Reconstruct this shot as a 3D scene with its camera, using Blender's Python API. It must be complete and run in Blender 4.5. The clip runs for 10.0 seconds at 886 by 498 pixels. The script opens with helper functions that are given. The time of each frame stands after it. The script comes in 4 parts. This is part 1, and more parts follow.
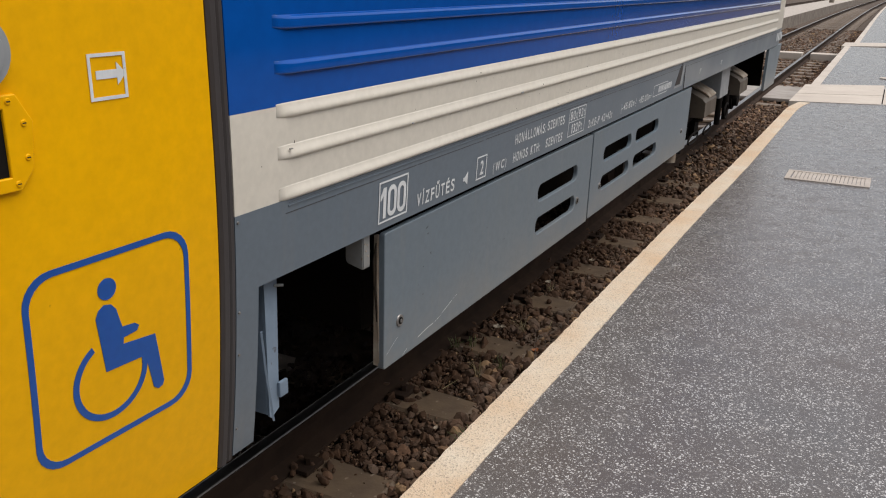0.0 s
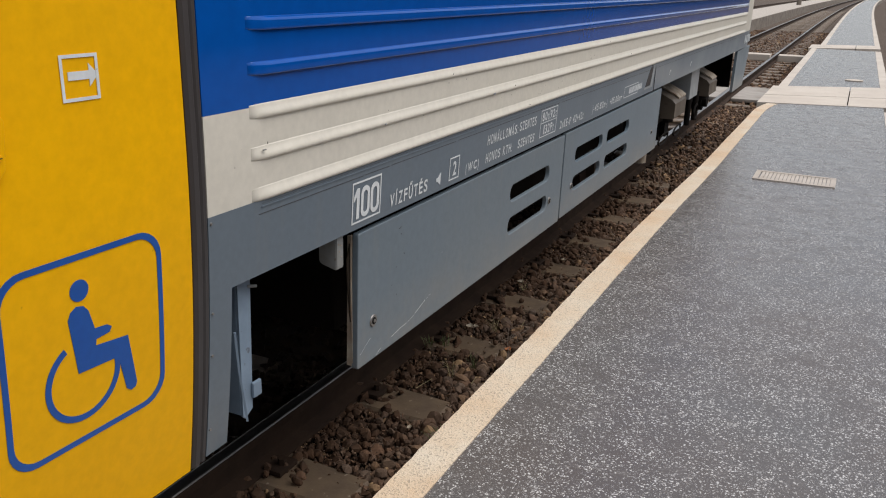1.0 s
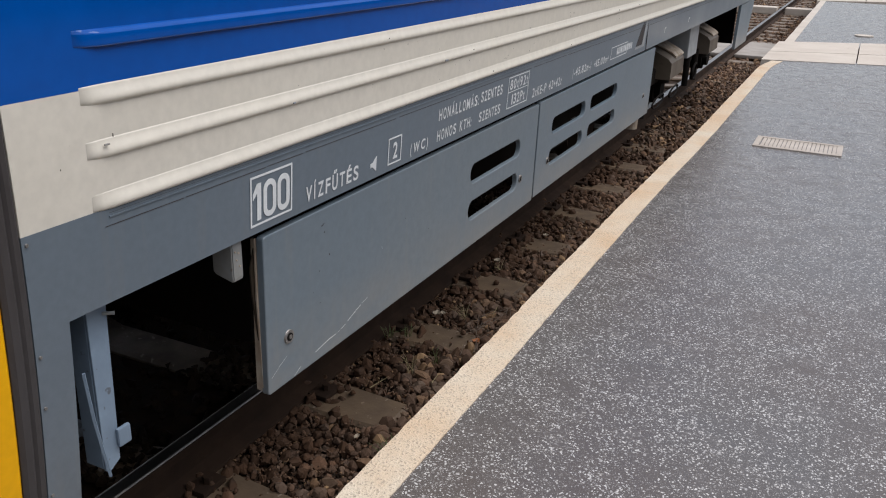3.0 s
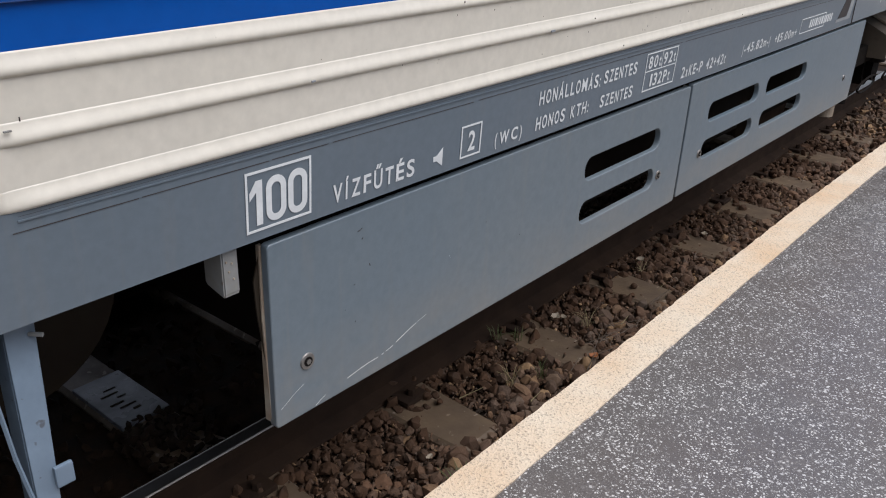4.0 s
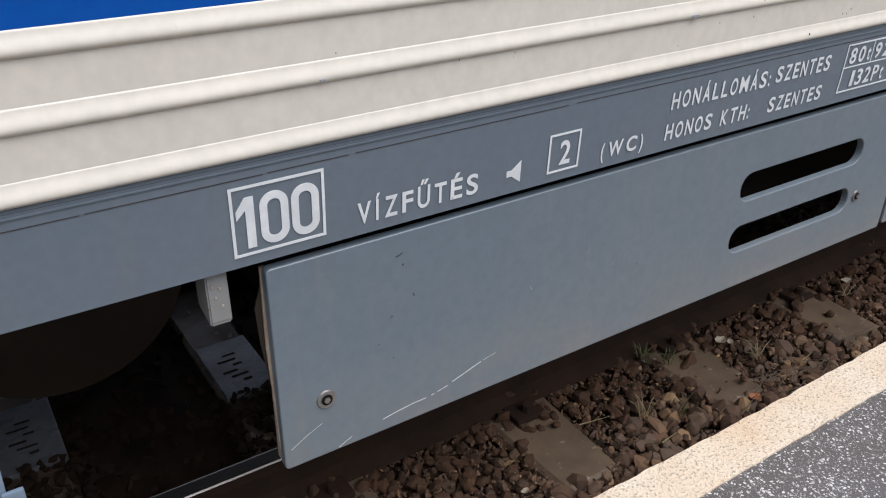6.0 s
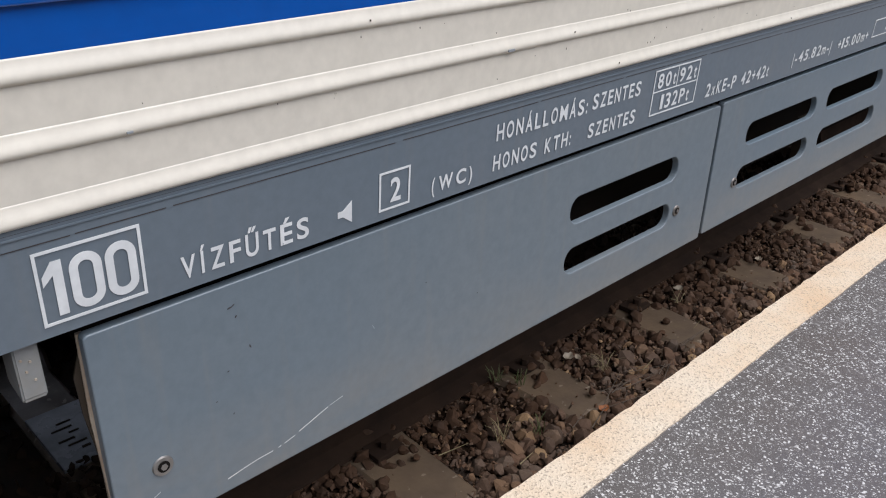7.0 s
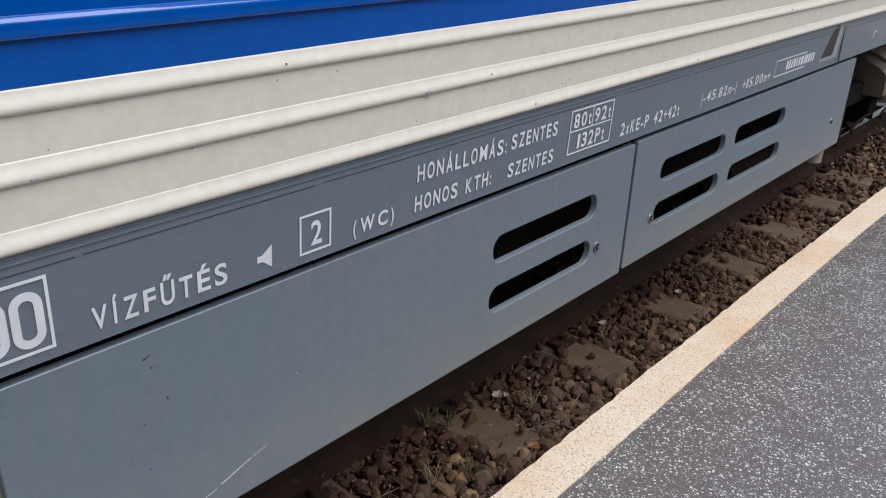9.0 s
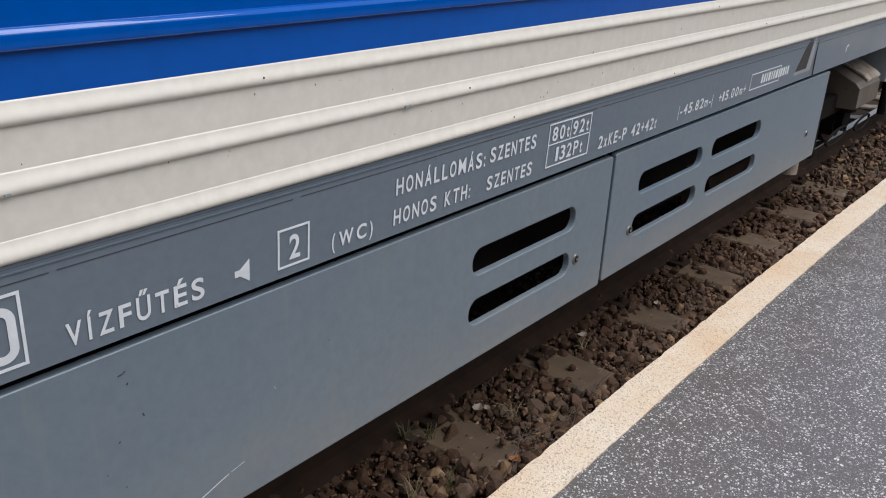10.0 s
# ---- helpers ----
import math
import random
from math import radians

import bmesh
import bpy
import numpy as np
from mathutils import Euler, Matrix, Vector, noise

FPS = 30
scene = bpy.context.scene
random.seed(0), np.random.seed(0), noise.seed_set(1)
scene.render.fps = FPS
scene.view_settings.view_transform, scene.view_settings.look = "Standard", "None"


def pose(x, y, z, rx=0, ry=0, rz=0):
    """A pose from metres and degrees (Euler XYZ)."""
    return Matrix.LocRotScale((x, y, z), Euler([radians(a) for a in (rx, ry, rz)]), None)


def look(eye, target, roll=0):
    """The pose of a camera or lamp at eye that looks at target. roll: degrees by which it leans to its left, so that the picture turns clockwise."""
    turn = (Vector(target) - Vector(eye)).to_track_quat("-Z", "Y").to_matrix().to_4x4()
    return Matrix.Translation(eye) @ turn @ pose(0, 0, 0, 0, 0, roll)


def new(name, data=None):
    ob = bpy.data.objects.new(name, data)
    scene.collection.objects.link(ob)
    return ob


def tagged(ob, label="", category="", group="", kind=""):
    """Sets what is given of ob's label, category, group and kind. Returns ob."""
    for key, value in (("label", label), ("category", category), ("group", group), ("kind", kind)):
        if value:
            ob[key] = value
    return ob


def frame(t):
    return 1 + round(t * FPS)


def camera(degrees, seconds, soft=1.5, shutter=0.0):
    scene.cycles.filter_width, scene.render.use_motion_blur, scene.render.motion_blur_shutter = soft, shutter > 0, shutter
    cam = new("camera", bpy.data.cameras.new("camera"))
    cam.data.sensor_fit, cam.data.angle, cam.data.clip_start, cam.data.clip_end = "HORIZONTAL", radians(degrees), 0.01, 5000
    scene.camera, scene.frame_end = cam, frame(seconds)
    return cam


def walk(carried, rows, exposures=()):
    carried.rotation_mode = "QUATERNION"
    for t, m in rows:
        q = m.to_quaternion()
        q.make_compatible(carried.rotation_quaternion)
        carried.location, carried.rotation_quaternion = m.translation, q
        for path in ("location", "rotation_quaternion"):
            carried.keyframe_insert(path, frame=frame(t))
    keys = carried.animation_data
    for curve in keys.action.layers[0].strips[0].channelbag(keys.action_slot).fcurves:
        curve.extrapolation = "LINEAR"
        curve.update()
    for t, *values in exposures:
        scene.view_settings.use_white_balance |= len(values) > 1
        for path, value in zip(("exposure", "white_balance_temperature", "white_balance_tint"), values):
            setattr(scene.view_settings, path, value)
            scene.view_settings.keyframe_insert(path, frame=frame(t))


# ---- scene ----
cam = camera(56.2, 10.0, 1.1)
EXPOSURES = [(0.0, 1.26, 6650, 12), (1.0, 1.26, 6500, 11), (2.2, 1.26, 6420, 11), (3.5, 1.38, 6250, 13), (5.0, 1.62, 6160, 13), (7.5, 1.54, 6150, 13), (10.0, 1.44, 6130, 12)]
SKY, SUN = 0.05, 1.5
PATH = [
    (0, (1.241, -2.008, 1.46), (0.36, -0.323, 0.839), 1.0),
    (0.5, (1.246, -2.008, 1.465), (0.398, -0.307, 0.842), 1.3),
    (1, (1.248, -2.022, 1.468), (0.425, -0.308, 0.847), 1.5),
    (1.5, (1.251, -2.024, 1.465), (0.44, -0.305, 0.843), 1.5),
    (2, (1.286, -1.953, 1.462), (0.474, -0.239, 0.827), 1.7),
    (2.2, (1.308, -1.903, 1.467), (0.497, -0.19, 0.826), 1.8),
    (3.3, (1.2, -1.333, 1.444), (0.379, 0.324, 0.682), 1.9),
    (3.5, (1.21, -1.21, 1.424), (0.311, 0.399, 0.65), 0.9),
    (4, (1.223, -0.939, 1.419), (0.068, 0.471, 0.596), 1.6),
    (4.5, (1.123, -0.701, 1.395), (-0.115, 0.604, 0.52), 3.1),
    (5, (1.111, -0.554, 1.399), (-0.315, 0.494, 0.466), 1.3),
    (5.2, (1.12, -0.489, 1.409), (-0.335, 0.498, 0.455), 1.9),
    (6.3, (1.186, -0.381, 1.425), (-0.289, 0.599, 0.495), -0.7),
    (6.5, (1.158, -0.355, 1.428), (-0.248, 0.726, 0.503), 0.2),
    (7, (1.183, -0.361, 1.434), (-0.107, 0.894, 0.562), 0.8),
    (7.5, (1.188, -0.357, 1.434), (-0.078, 0.935, 0.58), 0.8),
    (8, (1.189, -0.355, 1.432), (-0.05, 0.98, 0.606), 1.1),
    (8.5, (1.188, -0.347, 1.433), (-0.029, 1.024, 0.634), 1.3),
    (9, (1.187, -0.349, 1.433), (-0.007, 1.053, 0.653), 1.5),
    (9.5, (1.186, -0.347, 1.435), (0.01, 1.078, 0.671), 1.7),
    (10, (1.188, -0.345, 1.435), (0.022, 1.095, 0.683), 1.8),
]
walk(cam, [(t, look(eye, target, roll)) for t, eye, target, roll in PATH], EXPOSURES)

# ---------------- light ----------------
world = bpy.data.worlds.new("overcast")
scene.world = world
world.use_nodes = True
wn = world.node_tree.nodes
sky = wn.new("ShaderNodeTexSky")
sky.sky_type = "NISHITA"
sky.sun_disc = False
sky.sun_elevation = radians(64)
sky.sun_rotation = radians(70)
sky.air_density, sky.dust_density = 1.0, 0.6
haze = wn.new("ShaderNodeHueSaturation")
haze.inputs["Saturation"].default_value = 0.36
world.node_tree.links.new(sky.outputs[0], haze.inputs["Color"])
world.node_tree.links.new(haze.outputs[0], wn["Background"].inputs["Color"])
wn["Background"].inputs["Strength"].default_value = SKY

sun_data = bpy.data.lights.new("sun", "SUN")
sun_data.energy, sun_data.angle, sun_data.color = SUN, radians(60), (1.0, 0.97, 0.93)
sun = new("sun", sun_data)
sun.matrix_world = look((0, 0, 0), (-0.43, -0.10, -0.895))


# ---------------- materials ----------------
def nodes_of(name):
    m = bpy.data.materials.new(name)
    m.use_nodes = True
    nt = m.node_tree
    return m, nt, nt.nodes, nt.links, nt.nodes["Principled BSDF"]


def tex_noise(nt, vec, scale, detail=4.0, rough=0.55):
    n = nt.nodes.new("ShaderNodeTexNoise")
    n.inputs["Scale"].default_value, n.inputs["Detail"].default_value, n.inputs["Roughness"].default_value = scale, detail, rough
    nt.links.new(vec, n.inputs["Vector"])
    return n.outputs["Fac"]


def ramp(nt, fac, a, b, lo=0.0, hi=1.0):
    n = nt.nodes.new("ShaderNodeMapRange")
    n.inputs["From Min"].default_value, n.inputs["From Max"].default_value = a, b
    n.inputs["To Min"].default_value, n.inputs["To Max"].default_value = lo, hi
    nt.links.new(fac, n.inputs["Value"])
    return n.outputs["Result"]


def mixed(nt, fac, a, b, how="MIX"):
    n = nt.nodes.new("ShaderNodeMix")
    n.data_type, n.blend_type = "RGBA", how
    for sock, val in ((n.inputs[0], fac), (n.inputs[6], a), (n.inputs[7], b)):
        if isinstance(val, (int, float)):
            sock.default_value = val
        elif isinstance(val, tuple):
            sock.default_value = (*val, 1)
        else:
            nt.links.new(val, sock)
    return n.outputs[2]


def calc(nt, op, a, b):
    n = nt.nodes.new("ShaderNodeMath")
    n.operation = op
    for sock, val in zip(n.inputs, (a, b)):
        if isinstance(val, (int, float)):
            sock.default_value = val
        else:
            nt.links.new(val, sock)
    return n.outputs[0]


def coords(nt, stretch=(1, 1, 1)):
    c = nt.nodes.new("ShaderNodeTexCoord")
    mp = nt.nodes.new("ShaderNodeMapping")
    mp.inputs["Scale"].default_value = stretch
    nt.links.new(c.outputs["Object"], mp.inputs["Vector"])
    return mp.outputs[0]


def bumped(nt, bsdf, height, strength, dist):
    b = nt.nodes.new("ShaderNodeBump")
    b.inputs["Strength"].default_value, b.inputs["Distance"].default_value = strength, dist
    nt.links.new(height, b.inputs["Height"])
    nt.links.new(b.outputs[0], bsdf.inputs["Normal"])


def surface(name, base, second, rough=(0.5, 0.7), spec=0.5, metal=0.0, big=2.0, grain=60.0, bump=0.15, dist=0.002, speck=None, stretch=(1, 1, 1), coat=0.0, streak=None, gloss=0.12):
    """Two-scale mottled surface with optional dark or light specks and run-down streaks."""
    m, nt, n, l, bsdf = nodes_of(name)
    v = coords(nt, stretch)
    large = ramp(nt, tex_noise(nt, v, big, 5), 0.35, 0.68)
    fine = tex_noise(nt, v, grain, 3)
    col = mixed(nt, large, base, second)
    col = mixed(nt, ramp(nt, fine, 0.3, 0.7, 0.0, 0.35), col, tuple(c * 0.72 for c in base))
    if streak:
        sv = coords(nt, (1.0, 14.0, 0.9))
        s = ramp(nt, tex_noise(nt, sv, 2.2, 4), 0.55, 0.75, 0.0, streak[1])
        col = mixed(nt, s, col, streak[0])
    if speck:
        colour, scale, edge, amount = speck
        s = ramp(nt, tex_noise(nt, v, scale, 2), edge, edge + 0.05, 0.0, amount)
        col = mixed(nt, s, col, colour)
    l.new(col, bsdf.inputs["Base Color"])
    l.new(ramp(nt, large, 0, 1, rough[0], rough[1]), bsdf.inputs["Roughness"])
    bsdf.inputs["Metallic"].default_value = metal
    bsdf.inputs["Specular IOR Level"].default_value = spec
    bsdf.inputs["Coat Weight"].default_value = coat
    bsdf.inputs["Coat Roughness"].default_value = gloss
    if bump:
        bumped(nt, bsdf, fine, bump, dist)
    return m


def add_brown_coat(m, lo, hi, colour, amount):
    """An uneven noise-edged coat of another colour, thickest low down."""
    nt = m.node_tree
    bsdf = nt.nodes["Principled BSDF"]
    under = bsdf.inputs["Base Color"].links[0].from_socket
    sep = nt.nodes.new("ShaderNodeSeparateXYZ")
    nt.links.new(coords(nt), sep.inputs[0])
    rise = ramp(nt, sep.outputs["Z"], hi, lo)
    patch = ramp(nt, tex_noise(nt, coords(nt, (1, 1.0, 2.5)), 3.0, 6, 0.65), 0.32, 0.72)
    nt.links.new(mixed(nt, calc(nt, "MULTIPLY", calc(nt, "MULTIPLY", rise, patch), amount), under, colour), bsdf.inputs["Base Color"])


def stone_mat(name, per_object):
    m, nt, n, l, bsdf = nodes_of(name)
    v = coords(nt)
    if per_object:
        rnd = n.new("ShaderNodeObjectInfo").outputs["Random"]
    else:
        rnd = n.new("ShaderNodeNewGeometry").outputs["Random Per Island"]
    cr = n.new("ShaderNodeValToRGB")
    els = cr.color_ramp.elements
    els[0].position, els[0].color = 0.0, (0.060, 0.036, 0.024, 1)
    els[1].position, els[1].color = 1.0, (0.42, 0.27, 0.14, 1)
    for p, c in ((0.22, (0.125, 0.066, 0.036, 1)), (0.42, (0.096, 0.062, 0.043, 1)), (0.62, (0.165, 0.085, 0.046, 1)), (0.78, (0.135, 0.100, 0.076, 1)), (0.93, (0.235, 0.135, 0.072, 1))):
        e = els.new(p)
        e.color = c
    l.new(rnd, cr.inputs[0])
    fine = tex_noise(nt, v, 130, 4)
    col = mixed(nt, ramp(nt, fine, 0.35, 0.7, 0, 0.5), cr.outputs[0], (0.110, 0.066, 0.040))
    l.new(col, bsdf.inputs["Base Color"])
    bsdf.inputs["Roughness"].default_value = 0.85
    bumped(nt, bsdf, fine, 0.4, 0.004)
    return m


def asphalt_mat():
    m, nt, n, l, bsdf = nodes_of("worn_asphalt")
    v = coords(nt)
    large = tex_noise(nt, v, 0.9, 4)
    mid = tex_noise(nt, v, 6.0, 4)
    fine = tex_noise(nt, v, 260, 2)
    warp = n.new("ShaderNodeVectorMath")
    warp.operation = "MULTIPLY_ADD"
    nz = n.new("ShaderNodeTexNoise")
    nz.inputs["Scale"].default_value = 45
    l.new(v, nz.inputs["Vector"])
    l.new(nz.outputs["Color"], warp.inputs[0])
    warp.inputs[1].default_value = (0.022, 0.022, 0.022)
    l.new(v, warp.inputs[2])

    def chips(scale, near, keep_lo, keep_hi):
        vo = n.new("ShaderNodeTexVoronoi")
        vo.inputs["Scale"].default_value = scale
        l.new(warp.outputs[0], vo.inputs["Vector"])
        sep = n.new("ShaderNodeSeparateColor")
        l.new(vo.outputs["Color"], sep.inputs[0])
        inside = ramp(nt, vo.outputs["Distance"], near, near * 0.75)
        density = calc(nt, "ADD", sep.outputs[0], ramp(nt, mid, 0.3, 0.7, -0.16, 0.16))
        return calc(nt, "MULTIPLY", inside, ramp(nt, density, keep_lo, keep_hi)), vo.outputs["Distance"]
    big_chip, d1 = chips(125, 0.44, 0.72, 0.77)
    small_chip, d2 = chips(240, 0.45, 0.66, 0.74)
    # Coarser pale flecks paint the wet glints of the distant asphalt.
    wide_glint, d3 = chips(75, 0.36, 0.84, 0.88)
    base = mixed(nt, ramp(nt, large, 0.35, 0.65), (0.128, 0.105, 0.092), (0.136, 0.128, 0.124))
    base = mixed(nt, ramp(nt, mid, 0.35, 0.7, 0.0, 0.3), base, (0.125, 0.116, 0.110))
    base = mixed(nt, ramp(nt, fine, 0.35, 0.7, 0.0, 0.75), base, (0.040, 0.036, 0.034))
    base = mixed(nt, calc(nt, "MULTIPLY", small_chip, 0.8), base, (0.40, 0.385, 0.37))
    base = mixed(nt, calc(nt, "MULTIPLY", wide_glint, 0.75), base, (0.44, 0.425, 0.41))
    base = mixed(nt, calc(nt, "MULTIPLY", big_chip, 0.9), base, (0.60, 0.585, 0.565))
    l.new(base, bsdf.inputs["Base Color"])
    wet = ramp(nt, tex_noise(nt, v, 9, 4), 0.35, 0.65, 0.14, 0.30)
    bsdf.inputs["Specular IOR Level"].default_value = 0.9
    l.new(wet, bsdf.inputs["Roughness"])
    h = calc(nt, "ADD", calc(nt, "MULTIPLY", d1, -0.8), calc(nt, "MULTIPLY", d2, -0.5))
    h = calc(nt, "ADD", h, calc(nt, "MULTIPLY", fine, 0.5))
    bumped(nt, bsdf, h, 0.22, 0.003)
    return m


M_BLUE = surface("blue_paint", (0.0, 0.076, 0.36), (0.0, 0.082, 0.385), (0.12, 0.18), spec=0.1, big=1.2, grain=25, bump=0.0, coat=0.8, gloss=0.03)
M_BLUE.node_tree.nodes["Principled BSDF"].inputs["Coat IOR"].default_value = 1.6
M_WHITE = surface("cream_white_paint", (0.672, 0.630, 0.545), (0.650, 0.606, 0.515), (0.35, 0.5), big=1.6, grain=40, bump=0.04, speck=((0.30, 0.27, 0.20), 60, 0.765, 0.7), coat=0.08, streak=((0.58, 0.53, 0.45), 0.13))
M_GREY = surface("blue_grey_paint", (0.120, 0.152, 0.182), (0.132, 0.160, 0.188), (0.32, 0.45), big=1.3, grain=50, bump=0.03, speck=((0.05, 0.05, 0.05), 55, 0.80, 0.6), coat=0.15, streak=((0.17, 0.17, 0.165), 0.25))
M_COVER = surface("grey_cover_paint", (0.120, 0.158, 0.190), (0.148, 0.176, 0.196), (0.34, 0.5), big=0.9, grain=45, bump=0.03, speck=((0.06, 0.055, 0.05), 30, 0.80, 0.7), coat=0.12, streak=((0.21, 0.195, 0.17), 0.2))
add_brown_coat(M_COVER, 0.27, 0.50, (0.27, 0.23, 0.18), 0.4)
M_YELLOW = surface("door_yellow_paint", (0.86, 0.435, 0.0), (0.82, 0.41, 0.0), (0.36, 0.46), spec=0.2, big=2.2, grain=40, bump=0.03, speck=((0.30, 0.17, 0.01), 36, 0.77, 0.7))
M_RUBBER_SHADE = surface("black_rubber_and_shade", (0.034, 0.027, 0.025), (0.05, 0.045, 0.045), (0.55, 0.75), big=5, grain=70, bump=0.1, stretch=(1, 1, 0.2))
M_DECAL = surface("blue_decal", (0.008, 0.075, 0.33), (0.01, 0.085, 0.35), (0.35, 0.45), big=8, bump=0.02)
M_LETTER = surface("white_lettering", (0.72, 0.74, 0.74), (0.60, 0.62, 0.63), (0.5, 0.6), big=14, grain=90, bump=0.02, speck=((0.25, 0.27, 0.3), 70, 0.72, 0.8))
# Black gear colour, taken near zero so slots and openings look shaded.
M_DARK = surface("black_gear_and_shade", (0.008, 0.007, 0.0065), (0.014, 0.011, 0.009), (0.8, 0.95), spec=0.1, big=4, grain=40, bump=0.2)
M_TANK = surface("brown_tank_paint", (0.028, 0.019, 0.010), (0.02, 0.013, 0.008), (0.55, 0.7), big=4, grain=30, bump=0.15)
M_BOGIE = surface("dusty_beige_steel_in_shade", (0.115, 0.092, 0.068), (0.075, 0.058, 0.043), (0.5, 0.7), big=3, grain=40, bump=0.15, speck=((0.08, 0.06, 0.045), 20, 0.66, 0.7))
M_BRACKET = surface("weathered_pale_steel", (0.27, 0.29, 0.30), (0.20, 0.19, 0.17), (0.45, 0.6), big=8, grain=60, bump=0.1, speck=((0.12, 0.07, 0.04), 30, 0.68, 0.8))
M_HANGER = surface("blue_grey_steel", (0.20, 0.27, 0.35), (0.15, 0.20, 0.26), (0.4, 0.55), big=9, grain=60, bump=0.08, speck=((0.06, 0.05, 0.05), 40, 0.68, 0.7))
M_RIM = surface("rusty_beige_edge", (0.40, 0.35, 0.28), (0.22, 0.14, 0.09), (0.6, 0.8), big=12, grain=60, bump=0.2)
M_STEEL = surface("bare_steel", (0.30, 0.29, 0.28), (0.18, 0.16, 0.14), (0.35, 0.55), metal=0.7, big=20, grain=90, bump=0.1)
M_RAILTOP = surface("polished_rail_head", (0.34, 0.32, 0.305), (0.23, 0.205, 0.185), (0.26, 0.42), metal=1.0, big=4, grain=50, bump=0.02, stretch=(1, 0.1, 1))
M_RUST = surface("rusty_rail_steel", (0.040, 0.023, 0.014), (0.024, 0.015, 0.011), (0.8, 0.95), spec=0.2, big=6, grain=70, bump=0.3)
M_SLEEPER = surface("weathered_concrete", (0.19, 0.135, 0.088), (0.10, 0.070, 0.047), (0.38, 0.7), big=5, grain=55, bump=0.35, dist=0.004, speck=((0.34, 0.28, 0.22), 26, 0.66, 0.7))
M_KERB = surface("stained_platform_concrete", (0.24, 0.205, 0.17), (0.13, 0.105, 0.085), (0.75, 0.9), big=3, grain=60, bump=0.4, dist=0.004)
M_PAINT = surface("worn_cream_paint", (0.69, 0.60, 0.475), (0.61, 0.42, 0.255), (0.65, 0.8), big=2.4, grain=150, bump=0.9, dist=0.008, speck=((0.24, 0.19, 0.145), 150, 0.585, 0.65))
M_WHITELINE = surface("worn_white_paint", (0.74, 0.72, 0.68), (0.62, 0.58, 0.52), (0.6, 0.8), big=2, grain=90, bump=0.3, speck=((0.25, 0.23, 0.2), 70, 0.66, 0.7))
M_SLAB = surface("cream_concrete_slab", (0.60, 0.53, 0.45), (0.48, 0.42, 0.36), (0.5, 0.75), big=1.5, grain=50, bump=0.25, speck=((0.30, 0.25, 0.2), 18, 0.66, 0.5))
M_GRATE = surface("dusty_grate_iron", (0.50, 0.44, 0.38), (0.38, 0.33, 0.28), (0.5, 0.7), big=6, grain=60, bump=0.2)
M_EARTH = surface("brown_track_bed", (0.090, 0.063, 0.044), (0.066, 0.046, 0.034), (0.85, 0.95), big=1.5, grain=26, bump=0.9, dist=0.03, speck=((0.25, 0.18, 0.13), 20, 0.62, 0.6))
M_STONE = stone_mat("ballast_stone", False)
# Oil-black and rust-dark stone colours also carry the shade under the car.
M_OIL_SHADE = surface("oil_and_shade_black_stone", (0.020, 0.013, 0.009), (0.046, 0.027, 0.016), (0.7, 0.9), spec=0.1, big=8, grain=60, bump=0.4, dist=0.004)
M_DUSKY = surface("rust_and_shade_stone", (0.062, 0.035, 0.021), (0.100, 0.052, 0.028), (0.75, 0.92), spec=0.3, big=14, grain=70, bump=0.4, dist=0.004)
M_STONE_ONE = stone_mat("ballast_stone_single", True)
M_ASPHALT = asphalt_mat()
M_STRAW = surface("dry_grass", (0.30, 0.24, 0.13), (0.18, 0.15, 0.07), (0.7, 0.85), big=20, grain=90, bump=0)
M_GREEN = surface("faded_green_grass", (0.10, 0.14, 0.045), (0.16, 0.16, 0.07), (0.6, 0.8), big=30, grain=90, bump=0)
M_TWIG = surface("dead_stem", (0.13, 0.10, 0.075), (0.085, 0.065, 0.05), (0.8, 0.9), big=20, grain=90, bump=0)
M_LEAF = surface("pale_dead_leaf", (0.42, 0.36, 0.28), (0.30, 0.24, 0.17), (0.7, 0.85), big=30, grain=120, bump=0.1)
M_RUSTLEAF = surface("orange_dead_leaf", (0.42, 0.15, 0.045), (0.28, 0.10, 0.04), (0.6, 0.8), big=30, grain=120, bump=0.1)
M_LIT_PAD = surface("lit_pale_concrete", (0.22, 0.228, 0.245), (0.13, 0.135, 0.147), (0.22, 0.42), big=9, grain=70, bump=0.25, dist=0.003)
M_PANEL = surface("dusty_crossing_panel", (0.36, 0.325, 0.29), (0.27, 0.24, 0.21), (0.6, 0.8), big=3, grain=50, bump=0.3)
M_DARK_WALL = surface("dull_dark_reflected_wall", (0.07, 0.072, 0.066), (0.05, 0.052, 0.05), (0.8, 0.95), big=0.6, grain=12, bump=0.2)
M_POLE = surface("grey_pole_paint", (0.22, 0.22, 0.21), (0.15, 0.15, 0.15), (0.5, 0.7), big=3, bump=0.05)


# ---------------- mesh helpers ----------------
def part(name, bm, material, parent, label="", smooth=False):
    me = bpy.data.meshes.new(name)
    if isinstance(bm, bmesh.types.BMesh):
        bm.normal_update()
        bm.to_mesh(me)
        bm.free()
    else:
        me.from_pydata(*bm)
        me.update()
    me.materials.append(material)
    if smooth:
        for p in me.polygons:
            p.use_smooth = True
    ob = new(name, me)
    if parent:
        ob.parent = parent
        if parent.type == "EMPTY":
            ob.matrix_parent_inverse = parent.matrix_basis.inverted()
    if label:
        tagged(ob, label)
    return ob


def holder(name, at, label, category, group="", kind=""):
    ob = new(name)
    ob.location = at
    ob.empty_display_size = 0.1
    bpy.context.view_layer.update()
    return tagged(ob, label, category, group, kind)


